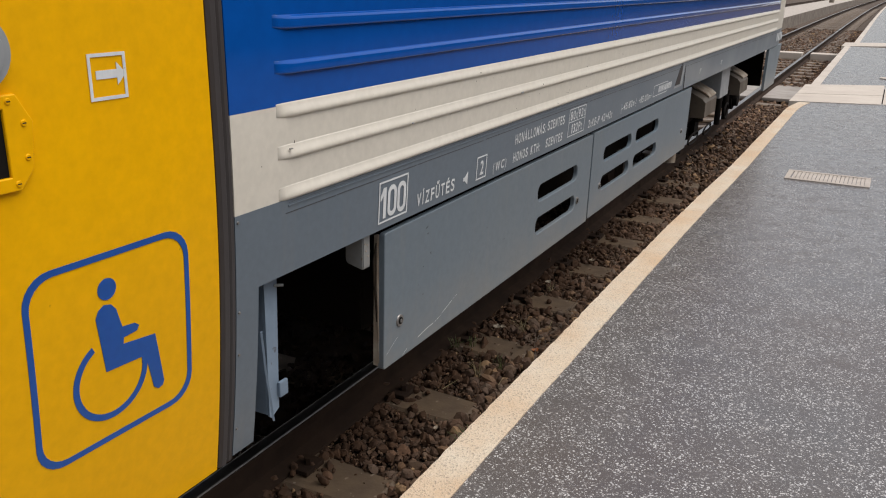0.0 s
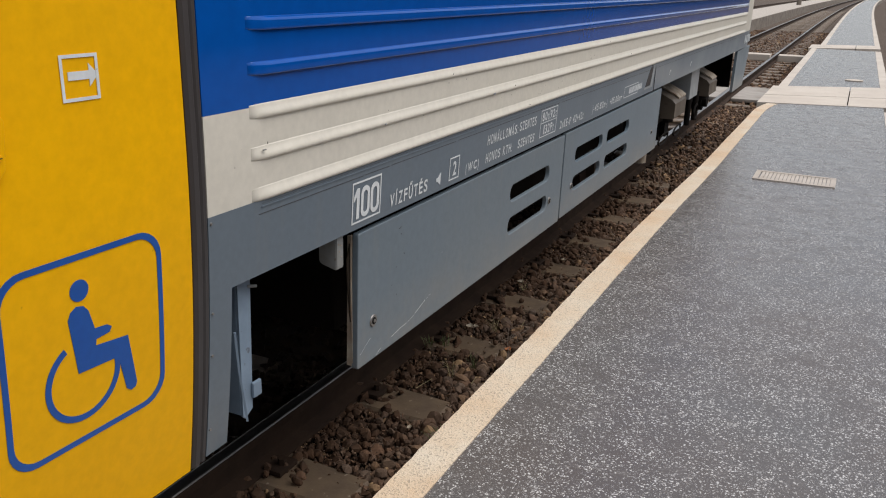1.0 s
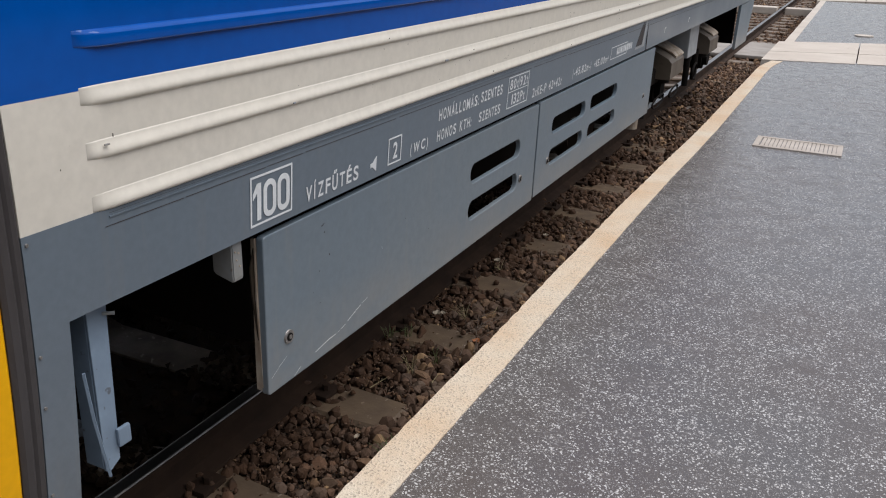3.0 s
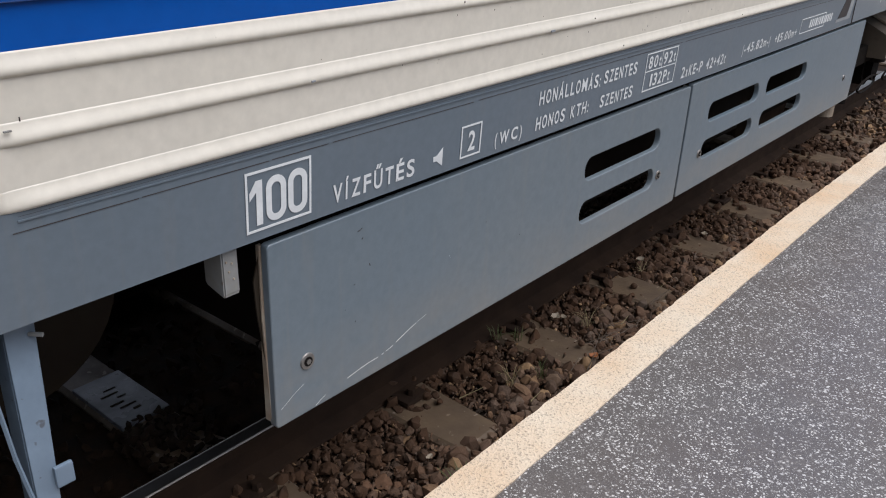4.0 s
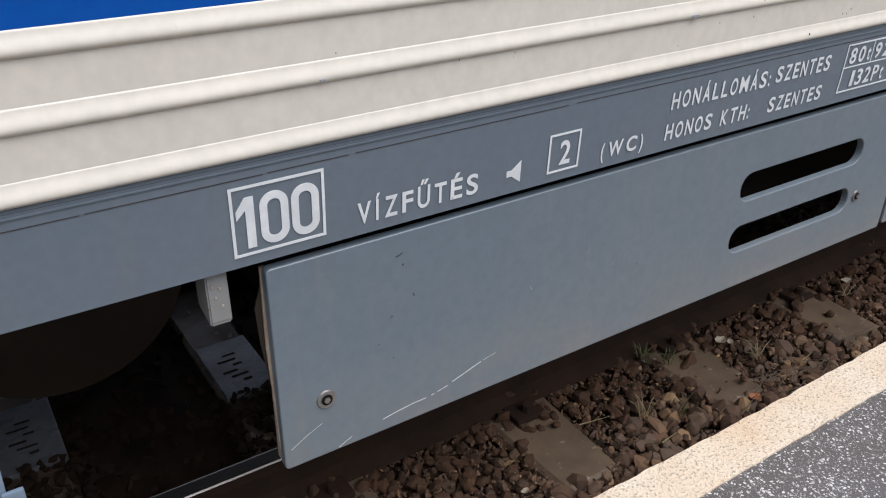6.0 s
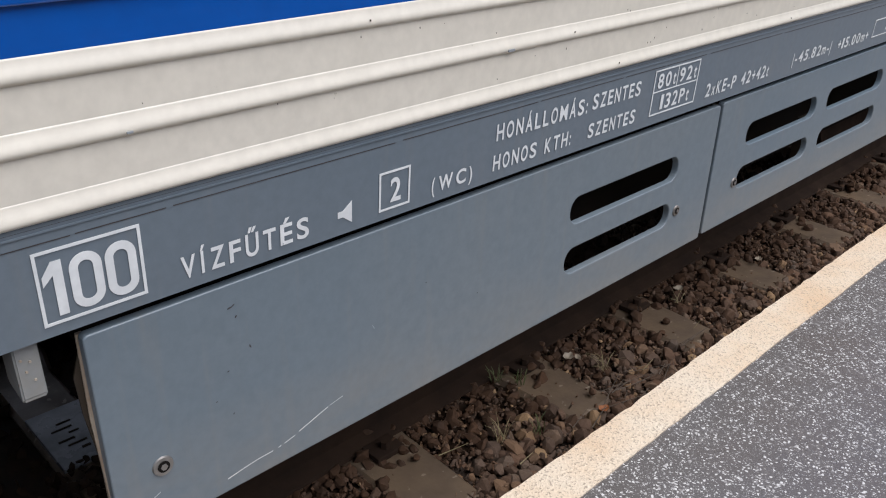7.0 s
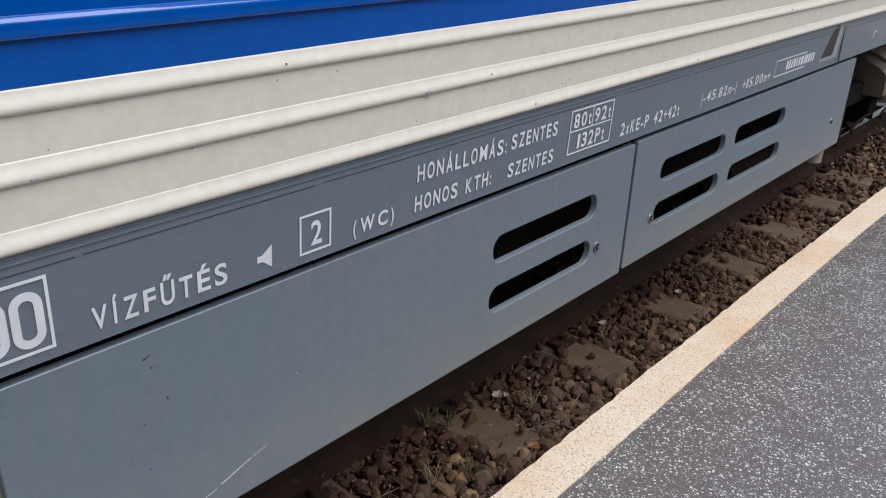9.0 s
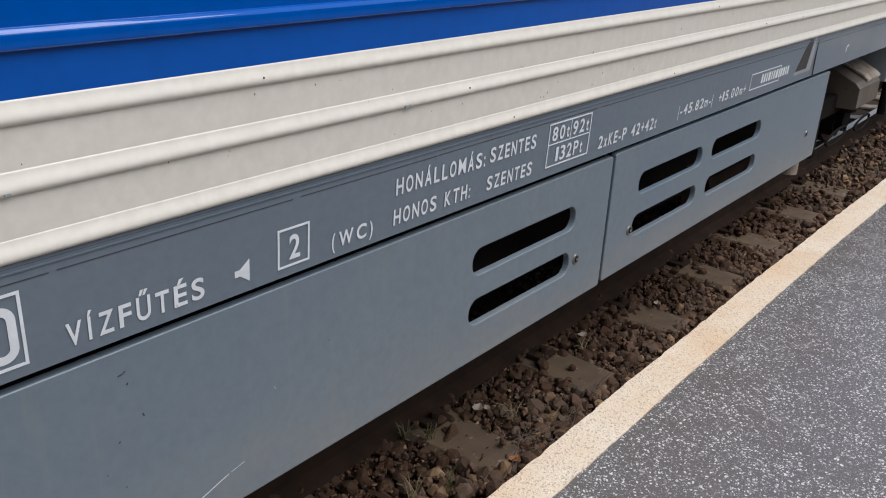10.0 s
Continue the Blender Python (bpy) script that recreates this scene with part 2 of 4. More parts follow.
def add_box(bm, x0, x1, y0, y1, z0, z1, bevel=0.0, segments=2):
    made = bmesh.ops.create_cube(bm, size=1.0, matrix=Matrix.Translation(((x0 + x1) / 2, (y0 + y1) / 2, (z0 + z1) / 2)) @ Matrix.Diagonal((x1 - x0, y1 - y0, z1 - z0, 1)))
    if bevel:
        edges = list({e for v in made["verts"] for e in v.link_edges})
        bmesh.ops.bevel(bm, geom=edges, offset=bevel, segments=segments, profile=0.7, affect="EDGES")
    return bm


def box(x0, x1, y0, y1, z0, z1, bevel=0.0):
    return add_box(bmesh.new(), x0, x1, y0, y1, z0, z1, bevel)


def cyl(bm, at, axis, r, length, n=24, r2=None):
    rot = Vector((0, 0, 1)).rotation_difference(Vector(axis)).to_matrix().to_4x4()
    bmesh.ops.create_cone(bm, cap_ends=True, segments=n, radius1=r, radius2=r if r2 is None else r2, depth=length, matrix=Matrix.Translation(at) @ rot)
    return bm


def sweep(sections, closed=True, caps=True):
    """A skin over rings of points, ring after ring."""
    bm = bmesh.new()
    rings = [[bm.verts.new(p) for p in s] for s in sections]
    k = len(sections[0])
    for a, b in zip(rings, rings[1:]):
        for i in range(k if closed else k - 1):
            j = (i + 1) % k
            bm.faces.new((a[i], a[j], b[j], b[i]))
    if caps and closed:
        bm.faces.new(rings[0][::-1])
        bm.faces.new(rings[-1])
    bmesh.ops.recalc_face_normals(bm, faces=bm.faces[:])
    return bm


def rounded(y0, y1, z0, z1, r, n=6):
    pts = []
    for cy, cz, a0 in ((y1 - r, z1 - r, 0), (y0 + r, z1 - r, 90), (y0 + r, z0 + r, 180), (y1 - r, z0 + r, 270)):
        for i in range(n + 1):
            a = radians(a0 + 90 * i / n)
            pts.append((cy + r * math.cos(a), cz + r * math.sin(a)))
    return pts


def finer(loop, step=0.03):
    """The same outline with its long upright edges divided, to follow a leaning face."""
    out = []
    for (ya, za), (yb, zb) in zip(loop, loop[1:] + loop[:1]):
        n = max(1, int(abs(zb - za) / step))
        out += [(ya + (yb - ya) * k / n, za + (zb - za) * k / n) for k in range(n)]
    return out


def plate(outer, holes, xof, thick, bevel=0.0):
    """A sheet standing in y and z, cut by holes, its face at x = xof(z), thick behind it."""
    bm = bmesh.new()
    edges = []
    for loop in (outer, *holes):
        loop = finer(loop)
        vs = [bm.verts.new((0, y, z)) for y, z in loop]
        edges += [bm.edges.new((vs[i], vs[(i + 1) % len(vs)])) for i in range(len(vs))]
    bmesh.ops.triangle_fill(bm, edges=edges, use_beauty=True, use_dissolve=False, normal=(1, 0, 0))
    out = bmesh.ops.extrude_face_region(bm, geom=bm.faces[:])
    for v in out["geom"]:
        if isinstance(v, bmesh.types.BMVert):
            v.co.x = -thick
    bmesh.ops.recalc_face_normals(bm, faces=bm.faces[:])
    if bevel:
        sharp = [e for e in bm.edges if len(e.link_faces) == 2 and 1.2 < e.calc_face_angle(0) < 1.9 and abs(e.verts[0].co.x) < 1e-6 and abs(e.verts[1].co.x) < 1e-6]
        bmesh.ops.bevel(bm, geom=sharp, offset=bevel, segments=3, profile=0.6, affect="EDGES")
    for v in bm.verts:
        v.co.x += xof(v.co.z)
    return bm


def frame_loop(y0, y1, z0, z1, r, w):
    """The outer and the inner outline of a drawn box."""
    if r:
        return rounded(y0, y1, z0, z1, r), rounded(y0 + w, y1 - w, z0 + w, z1 - w, r - w * 0.6)
    return [(y0, z0), (y1, z0), (y1, z1), (y0, z1)], [(y0 + w, z0 + w), (y1 - w, z0 + w), (y1 - w, z1 - w), (y0 + w, z1 - w)]


SLIM = {"I": 0.30, "Í": 0.34, "1": 0.5, ":": 0.2, ".": 0.2, " ": 0.62, "M": 1.22, "W": 1.4, "t": 0.52, "-": 0.55, "+": 0.75, "x": 0.72, "(": 0.5, ")": 0.5, "|": 0.14, "L": 0.86, "E": 0.88, "F": 0.86}


def letters(text, y0, y1, z0, cap, parent, xof, proud=0.0018, bold=0.019, material=None, name="lettering", label=""):
    """Narrow even-width capitals: every character is fitted to its own cell between y0 and y1."""
    def glyph(ch):
        cu = bpy.data.curves.new("text", "FONT")
        cu.body, cu.offset = ch, bold
        ob = bpy.data.objects.new("text", cu)
        me = bpy.data.meshes.new_from_object(ob)
        bpy.data.objects.remove(ob)
        return me
    h = max(v.co.y for v in glyph("H").vertices) - bold
    gap = 0.36
    widths = [SLIM.get(ch, 1.0) for ch in text]
    unit = (y1 - y0) / (sum(widths) + gap * (len(text) - 1))
    at = y0
    for ch, w in zip(text, widths):
        if ch != " ":
            me = glyph(ch)
            xs = [v.co.x for v in me.vertices]
            lo, hi = min(xs), max(xs)
            verts = []
            for v in me.vertices:
                z = z0 + v.co.y / h * cap
                verts.append((xof(z) + proud, at + (v.co.x - lo) / (hi - lo) * w * unit, z))
            part(name, (verts, [], [tuple(p.vertices) for p in me.polygons]), material or M_LETTER, parent, label or "white stencilled character")
        at += (w + gap) * unit


# ---------------- plan ----------------
RAIL_TOP, SLEEPER_TOP, BED = -0.29, -0.457, -0.500
TRACK_X, PITCH, FIRST = -1.45, 0.74, 0.345
EDGE = 0.168            # platform edge
RIGHT = 1.79            # the platform's other edge


def bend(y):
    """The line swings to the right in the distance."""
    return -0.0045 * max(0.0, y - 10.0) + max(0.0, y - 36.0) ** 2 / 7000.0


def right_edge(y):
    return RIGHT + 0.003 * max(0.0, y - 14.0)


def stations(y0, y1, step):
    n = max(1, round((y1 - y0) / step))
    return [y0 + (y1 - y0) * i / n for i in range(n + 1)]


def ribbon(x0, x1, ys, z0, z1, wob0=0.0, wob1=0.0, seed=0.0, opening=(0, 0), swing=(0, 0)):
    """A slab along the line between two offsets, following its bend, its sides a little uneven."""
    secs = []
    for y in ys:
        b = bend(y)
        more = right_edge(y) - RIGHT
        out = 0.03 * min(1.0, max(0.0, (y - 3.2) / 2.0)) + 0.10 * max(0.0, y - 8.9) ** 2 if y < 9.8 else 0.0
        a = x0 + b + opening[0] * more + swing[0] * out + wob0 * (0.5 * noise.noise((y * 1.3, seed, 0)) + 0.5 * noise.noise((y * 17, seed, 3)))
        c = x1 + b + opening[1] * more + swing[1] * out + wob1 * (0.6 * noise.noise((y * 1.7, seed, 7)) + 0.5 * noise.noise((y * 15, seed, 9)))
        secs.append([(a, y, z0), (c, y, z0), (c, y, z1), (a, y, z1)])
    return sweep(secs)


# ground sheet to the horizon
bm = bmesh.new()
bmesh.ops.create_grid(bm, x_segments=60, y_segments=60, size=600)
for v in bm.verts:
    v.co.z = BED - 0.02
    v.co.y += 300
tagged(part("ground", bm, M_EARTH, None), "brown stony ground of the station tracks", "ground", kind="structure")

# platform
near_ys = stations(-14, -3, 0.5)[:-1] + stations(-3, 9.78, 0.03)
top_ys = near_ys + [10.0, 10.25]
far_ys = stations(12.02, 21.6, 0.25)
last_ys = stations(23.2, 160, 2.0)
slab = part("platform", ribbon(EDGE + 0.02, RIGHT - 0.02, stations(-14, 9.78, 0.25), BED - 0.1, -0.012, swing=(1, 0)), M_KERB, None)
tagged(slab, "low narrow railway platform with worn asphalt top", "platform", kind="structure")
for ys, e in ((far_ys, EDGE + 0.06), (last_ys, EDGE + 0.20)):
    part("platform_wall", ribbon(e + 0.02, RIGHT - 0.02, ys, BED - 0.1, -0.012, opening=(0, 1)), M_KERB, slab)
for ys, e in ((near_ys, EDGE), (far_ys, EDGE + 0.06), (last_ys, EDGE + 0.20)):
    part("asphalt_surface", ribbon(e + 0.128, RIGHT - 0.13, top_ys if ys is near_ys else ys, -0.03, 0.0, 0.006, 0.006, 1.0, (0, 1), (1, 0)), M_ASPHALT, slab, "dark grey asphalt with pale chips and painted glints")
    part("edge_line", ribbon(e, e + 0.13, ys, -0.07, 0.004, 0.012, 0.006, 2.0, (0, 0), (1, 1)), M_PAINT if e == EDGE else M_SLAB, slab, "painted edge line, rough and stained")
    part("edge_line", ribbon(RIGHT - 0.13, RIGHT, ys, -0.07, 0.004, 0.005, 0.008, 5.0, (1, 1)), M_SLAB, slab, "white painted edge line")

# the two foot crossings
def askew(x, y):
    """The first crossing lies a little oblique to the platform."""
    return (0.3 + 0.1 * (y - 9.8)) * (x - 0.18) if y < 13.0 else 0.55 * (x - 0.2)


def crossing(y0, y1, low, panel):
    root = holder("foot_crossing", (1.0, y0, 0), "pale concrete slabs of a foot crossing over platform and tracks", "crossing", kind="structure")
    mid = y0 + (y1 - y0) * 0.42
    for a, b in ((y0, mid - 0.015), (mid + 0.015, y1)):
        for xa, xb in ((EDGE - 0.02, 1.225), (1.240, right_edge(y0))):
            secs = [[(x + bend(y0), y + askew(x, y), z) for y in (a, b) for z in ((-0.45, 0.006) if y == a else (0.006, -0.45))] for x in (xa, xb)]
            part("slab", sweep(secs), M_SLAB, root)
    back = 3.4 if y0 < 15 else 0.0
    for xa, xb in ((-0.62, EDGE - 0.03), (-2.06, -0.83), (-3.05, -2.28)):
        part("track_panel", box(xa + bend(y0), xb + bend(y0), y0 + back + (y1 - y0) * (0.6 if not back else 0.05), y1 + back - 0.1, -0.46, low, 0.02), panel, root, "weathered crossing panel between the rails")


crossing(9.8, 12.0, -0.40, M_PANEL)
crossing(21.65, 23.15, -0.29, M_SLAB)

# iron grate let into the platform
grate = holder("drain_grate", (0.95, 5.1, 0.0), "dusty pale drain grate set in the asphalt", "drain grate")
for x0, x1, y0, y1 in ((0.645, 1.255, 4.91, 4.95), (0.645, 1.255, 5.23, 5.27), (0.645, 0.685, 4.951, 5.229), (1.215, 1.255, 4.951, 5.229)):
    part("frame", box(x0, x1, y0, y1, -0.03, 0.009, 0.003), M_GRATE, grate)
for i in range(18):
    x = 0.695 + i * 0.0290
    part("bar", box(x, x + 0.0250, 4.951, 5.229, -0.03, 0.006, 0.002), M_GRATE, grate)

lid = part("manhole_cover", cyl(bmesh.new(), (1.266, 13.69, 0.004), (0, 0, 1), 0.135, 0.02, 32, 0.14), M_SLAB, None)
tagged(lid, "small round pale manhole cover in the asphalt", "manhole cover")

# ---------------- track ----------------
track = holder("railway_track", (TRACK_X, 0, BED), "railway track with rusty rails on concrete sleepers", "track", kind="structure")


def rail(x):
    prof_top = [(-0.026, -0.002), (-0.020, 0.0), (0.020, 0.0), (0.026, -0.002), (0.030, -0.006), (-0.030, -0.006)]
    prof = [(-0.035, -0.006), (0.035, -0.006), (0.036, -0.036), (0.009, -0.05), (0.009, -0.13), (0.07, -0.146), (0.072, -0.160), (-0.072, -0.160), (-0.07, -0.146), (-0.009, -0.13), (-0.009, -0.05), (-0.036, -0.036)]
    ys = stations(-12, 40, 2.0) + stations(43, 300, 3.0)
    body = part("rail", sweep([[(x + bend(y) + a, y, RAIL_TOP + b) for a, b in prof] for y in ys]), M_RUST, track, "rusty steel rail")
    part("rail_head", sweep([[(x + bend(y) + a, y, RAIL_TOP + b) for a, b in prof_top] for y in ys]), M_RAILTOP, body, "polished running surface")


for x in (TRACK_X + 0.7525, TRACK_X - 0.7525):
    rail(x)


def sleeper_mesh():
    half, secs = 1.215, []
    for x, w, t in ((-half, 0.112, -0.028), (-half + 0.03, 0.128, -0.008), (-0.95, 0.138, -0.002), (-0.60, 0.145, 0.006), (-0.42, 0.11, -0.01), (0.42, 0.11, -0.01), (0.60, 0.145, 0.006), (0.95, 0.128, 0.0), (half - 0.012, 0.116, -0.002), (half, 0.108, -0.014)):
        secs.append([(x, -w, -0.16), (x, w, -0.16), (x, w, t - 0.018), (x, w - 0.016, t), (x, -w + 0.016, t), (x, -w, t - 0.018)])
    return sweep(secs)


first = part("sleeper", sleeper_mesh(), M_SLEEPER, None, "weathered brownish concrete sleeper")
clip_bm = bmesh.new()
for side in (-1, 1):
    add_box(clip_bm, -0.045 + side * 0.10, 0.045 + side * 0.10, -0.06, 0.06, 0.0, 0.022, 0.006)
    cyl(clip_bm, (side * 0.11, 0, 0.035), (0, 0, 1), 0.017, 0.03, 6)
me_clip = bpy.data.meshes.new("rail_clip")
clip_bm.to_mesh(me_clip)
clip_bm.free()
me_clip.materials.append(M_RUST)
for i in range(-8, 110):
    y = FIRST + i * PITCH
    ob = first if i == -8 else new("sleeper", first.data)
    ob.parent = track
    ob.matrix_parent_inverse = track.matrix_basis.inverted()
    random.seed(100 + i)
    ob.matrix_basis = pose(TRACK_X + 0.01 + bend(y) + random.uniform(-0.018, 0.018), y + random.uniform(-0.012, 0.012), SLEEPER_TOP + random.uniform(-0.004, 0.004), 0, 0, random.uniform(-0.6, 0.6))
    tagged(ob, "weathered brownish concrete sleeper")
    if -3 <= i <= 16:
        for sx in (-0.7525, 0.7525):
            c = new("rail_clip", me_clip)
            c.parent = ob
            c.location = (sx, 0, 0.006)
# worn cast marks on two sleepers under the car, past reading
for yc in (FIRST, FIRST - PITCH):
    # Paler pad stands for far-side light falling on the sleeper.
    part("lit_patch", box(-1.60, -1.235, yc - 0.098, yc + 0.100, SLEEPER_TOP - 0.03, SLEEPER_TOP + 0.006, 0.005), M_LIT_PAD, track, "pale concrete pad standing for light on a sleeper")
    for k, (dy, ln, wd) in enumerate(((0.02, 0.05, 0.008), (0.0, 0.07, 0.008), (0.03, 0.035, 0.008), (-0.01, 0.055, 0.010), (0.015, 0.065, 0.008), (0.03, 0.03, 0.012))):
        part("cast_mark", box(-1.50 + k * 0.036, -1.50 + k * 0.036 + wd, yc - 0.02 + dy - ln / 2, yc - 0.02 + dy + ln / 2, SLEEPER_TOP - 0.02, SLEEPER_TOP + 0.008, 0.001), M_OIL_SHADE, track)

# ---------------- rail car ----------------
car = holder("rail_car", (TRACK_X, 4.7, RAIL_TOP), "blue and cream ribbed rail car with yellow door beside the platform", "train")
NEAR, FAR_SIDE = -0.650, 2 * TRACK_X
BAND_LO, BAND_HI, BLUE_LO = 0.753, 0.946, 1.172


def side(z):
    """The side wall's face: it leans in towards the bottom."""
    return 0.010 - 0.087 * max(0.0, 1.15 - z) ** 2


def cover_face(z):
    return -0.017 + 0.008 * (z - 0.28) / 0.46


def wall(name, y_list, zs, mat, label="", thick=0.05):
    """A piece of the side wall over stations (y, inset), from the heights zs."""
    secs = []
    for y, inset in y_list:
        out = [(side(z) - inset, y, z) for z in zs]
        back = [(side(z) - inset - thick, y, z) for z in reversed(zs)]
        secs.append(out + back)
    return part(name, sweep(secs), mat, car, label)


END = [(8.72, 0.0), (9.05, 0.004), (9.35, 0.02), (9.58, 0.055), (9.75, 0.11), (9.88, 0.2), (9.96, 0.35), (10.0, 0.7), (10.01, 1.45), (10.0, 2.2), (9.96, 2.6)]
wall("side_wall", [(NEAR, 0), (8.72, 0)], [BLUE_LO, 1.6, 3.3], M_BLUE, "glossy blue painted side wall")
cream = wall("side_wall", [(NEAR, 0), (8.72, 0)], [BAND_HI, 1.0, 1.05, 1.10, 1.15, BLUE_LO], M_WHITE, "cream white painted side wall")
wall("car_end", END, [BAND_HI, 1.0, 1.05, 1.10, 1.15, 3.3], M_WHITE, "cream white rounded end")
band = wall("sill_band", [(NEAR, 0), (8.72, 0)] + END[1:], [BAND_LO + (BAND_HI - BAND_LO) * k / 6 for k in range(7)], M_GREY, "blue-grey painted sill band with white lettering")
wall("jamb", [(NEAR, 0), (-0.572, 0)], [0.320 + (BAND_LO - 0.320) * k / 8 for k in range(9)], M_GREY, "blue-grey door jamb")
wall("side_wall", [(-12.0, 0), (-2.02, 0)], [0.35, 0.85, 1.15, 3.3], M_BLUE, "blue painted side wall")
part("far_side", box(FAR_SIDE - 0.05, FAR_SIDE, -12, 9.95, 0.76, 3.3), M_BLUE, car)
# Unseen skirt added to keep far-side light out; its gap lets some in.
for ya, yb in ((-12, 0.10), (1.5, 9.9)):
    part("unseen_far_skirt", box(FAR_SIDE - 0.04, FAR_SIDE - 0.01, ya, yb, 0.14, 0.758), M_COVER, car)
part("car_end", box(FAR_SIDE, 0, -12.05, -12, 0.3, 3.3), M_BLUE, car)
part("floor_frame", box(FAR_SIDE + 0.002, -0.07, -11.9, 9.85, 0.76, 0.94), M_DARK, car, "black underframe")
roof_secs = []
for y in (-12.0, 9.9):
    roof_secs.append([(0.0, y, 3.3), (-0.25, y, 3.65), (-0.8, y, 3.85), (-2.1, y, 3.85), (-2.65, y, 3.65), (FAR_SIDE, y, 3.3), (FAR_SIDE, y, 3.25), (0, y, 3.25)])
part("roof", sweep(roof_secs), M_POLE, car, "grey roof")


def rib(z0, mat, y0=-0.495, y1=8.68):
    prof = [(-0.004, 0.0045), (0.0, 0.0044), (0.0010, 0.0040), (0.0018, 0.0033), (0.0064, -0.0008), (0.0078, -0.0022), (0.0086, -0.0038), (0.0090, -0.0056), (0.0091, -0.0070),
            (0.0091, -0.0215), (0.0090, -0.0232), (0.0086, -0.0247), (0.0078, -0.0258), (0.0066, -0.0264), (0.001, -0.0270), (0.0, -0.0272), (-0.004, -0.0274)]
    if mat == M_WHITE:
        prof = [(-0.004, 0.0075), (0.0, 0.0065), (0.0006, 0.0030), (0.0018, -0.0018), (0.0038, -0.0070), (0.0059, -0.0120), (0.0071, -0.0155), (0.0077, -0.0185), (0.0078, -0.0212), (0.0072, -0.0238), (0.0058, -0.0262), (0.0036, -0.0280), (0.0014, -0.0292), (0.0, -0.0300), (-0.004, -0.0302)]
    secs = []
    for y, k, s in ((y0, 0.02, 0.85), (y0 + 0.025, 0.42, 0.95), (y0 + 0.05, 0.88, 1.0), (y0 + 0.07, 1, 1), (y1 - 0.05, 1, 1), (y1 - 0.02, 0.6, 0.95), (y1, 0.05, 0.8)):
        secs.append([(side(z0) + (a * k if a > 0 else a), y, z0 + b * s) for a, b in prof])
    return part("rib", sweep(secs), mat, car, smooth=True)


for z in (1.371, 1.270, 1.471, 1.570):
    rib(z, M_BLUE)
for z in (1.1715, 1.0725, 0.9730):
    rib(z, M_WHITE)

random.seed(12)
for k in range(46):
    yy, zz = random.uniform(-0.6, 3.6), random.uniform(0.985, 1.135)
    w = random.uniform(0.0008, 0.0022)
    if any(-0.032 < zz - q < 0.003 for q in (1.1715, 1.0745, 0.9745)):
        zz = random.choice((1.058, 1.155, 0.958))
        lift = 0.0098
    else:
        lift = 0.0004
    part("chip", box(side(zz) + lift - 0.002, side(zz) + lift, yy, yy + w, zz, zz + w * random.uniform(1, 3)), M_TANK, cream, "dark chip in the paint")
for zz in (0.93, 0.71, 0.60, 0.395):
    part("rivet", cyl(bmesh.new(), (side(zz) + 0.001, NEAR + 0.009, zz), (1, 0, 0), 0.004, 0.004, 12, 0.003), M_STEEL, car, "small steel rivet")
for y, z, w, hh in ((0.957, 1.049, 0.020, 0.006), (0.12, 1.049, 0.010, 0.004), (-0.46, 1.069, 0.012, 0.003)):
    part("chip", box(side(z) + 0.006, side(z) + 0.0099, y, y + w, z - hh / 2, z + hh / 2, 0.0012), M_BRACKET, cream, "grey dent in the rib's paint")
# thin broken paint seam on the band
random.seed(4)
y = -0.47
while y < 8.65:
    step = random.uniform(0.12, 0.5)
    z = 0.912 + 0.002 * math.sin(y * 1.3)
    part("seam", box(side(z) - 0.003, side(z) + 0.0008, y, y + step, z - 0.0007, z + 0.0007), M_RUBBER_SHADE, band)
    y += step + random.uniform(0.004, 0.025)
part("ledge", box(-0.004, side(0.93) + 0.0022, -0.46, 8.71, 0.927, 0.9302, 0.0008), M_GREY, band)
part("seam", box(side(0.9) - 0.003, side(0.9) + 0.0012, 3.905, 3.911, BAND_LO, BAND_HI), M_RUBBER_SHADE, band)
# Black strip paints the shadow in the gap below the lowest rib.
part("rib_shadow", box(-0.02, 0.006, -0.46, 8.71, 0.9335, 0.9452, 0.002), M_RUBBER_SHADE, band, "black strip standing for the shadow under the cream ribs")

# lettering on the band
def drawn_box(y0, y1, z0, z1, w, name="lettering_box", r=0.0, mat=None, parent=None, xof=None):
    o, i = frame_loop(y0, y1, z0, z1, r, w)
    f = xof or side
    return part(name, plate(o, [i], lambda z: f(z) + 0.0018, 0.0008), mat or M_LETTER, parent or band)


drawn_box(-0.044, 0.121, 0.773, 0.899, 0.0052)
part("lettering", plate([(-0.035, 0.856), (-0.019, 0.879), (-0.004, 0.879), (-0.004, 0.786), (-0.019, 0.786), (-0.019, 0.856), (-0.035, 0.840)], [], lambda z: side(z) + 0.0018, 0.0008), M_LETTER, band)
for ya in (0.005, 0.060):
    part("lettering", plate(rounded(ya, ya + 0.050, 0.785, 0.880, 0.0245, 8), [rounded(ya + 0.0135, ya + 0.0365, 0.799, 0.866, 0.0112, 8)], lambda z: side(z) + 0.0018, 0.0008), M_LETTER, band, "white stencilled numeral")
letters("VÍZFŰTÉS", 0.182, 0.44, 0.776, 0.040, band, side)
part("lettering", plate([(0.508, 0.790), (0.52, 0.790), (0.542, 0.774), (0.542, 0.820), (0.52, 0.803), (0.508, 0.803)], [], lambda z: side(z) + 0.0012, 0.0008), M_LETTER, band, "white loudspeaker sign")
drawn_box(0.61, 0.692, 0.773, 0.857, 0.0045)
letters("2", 0.639, 0.667, 0.789, 0.049, band, side)
letters("(", 0.754, 0.763, 0.777, 0.032, band, side)
letters("WC", 0.774, 0.856, 0.777, 0.032, band, side, bold=0.022)
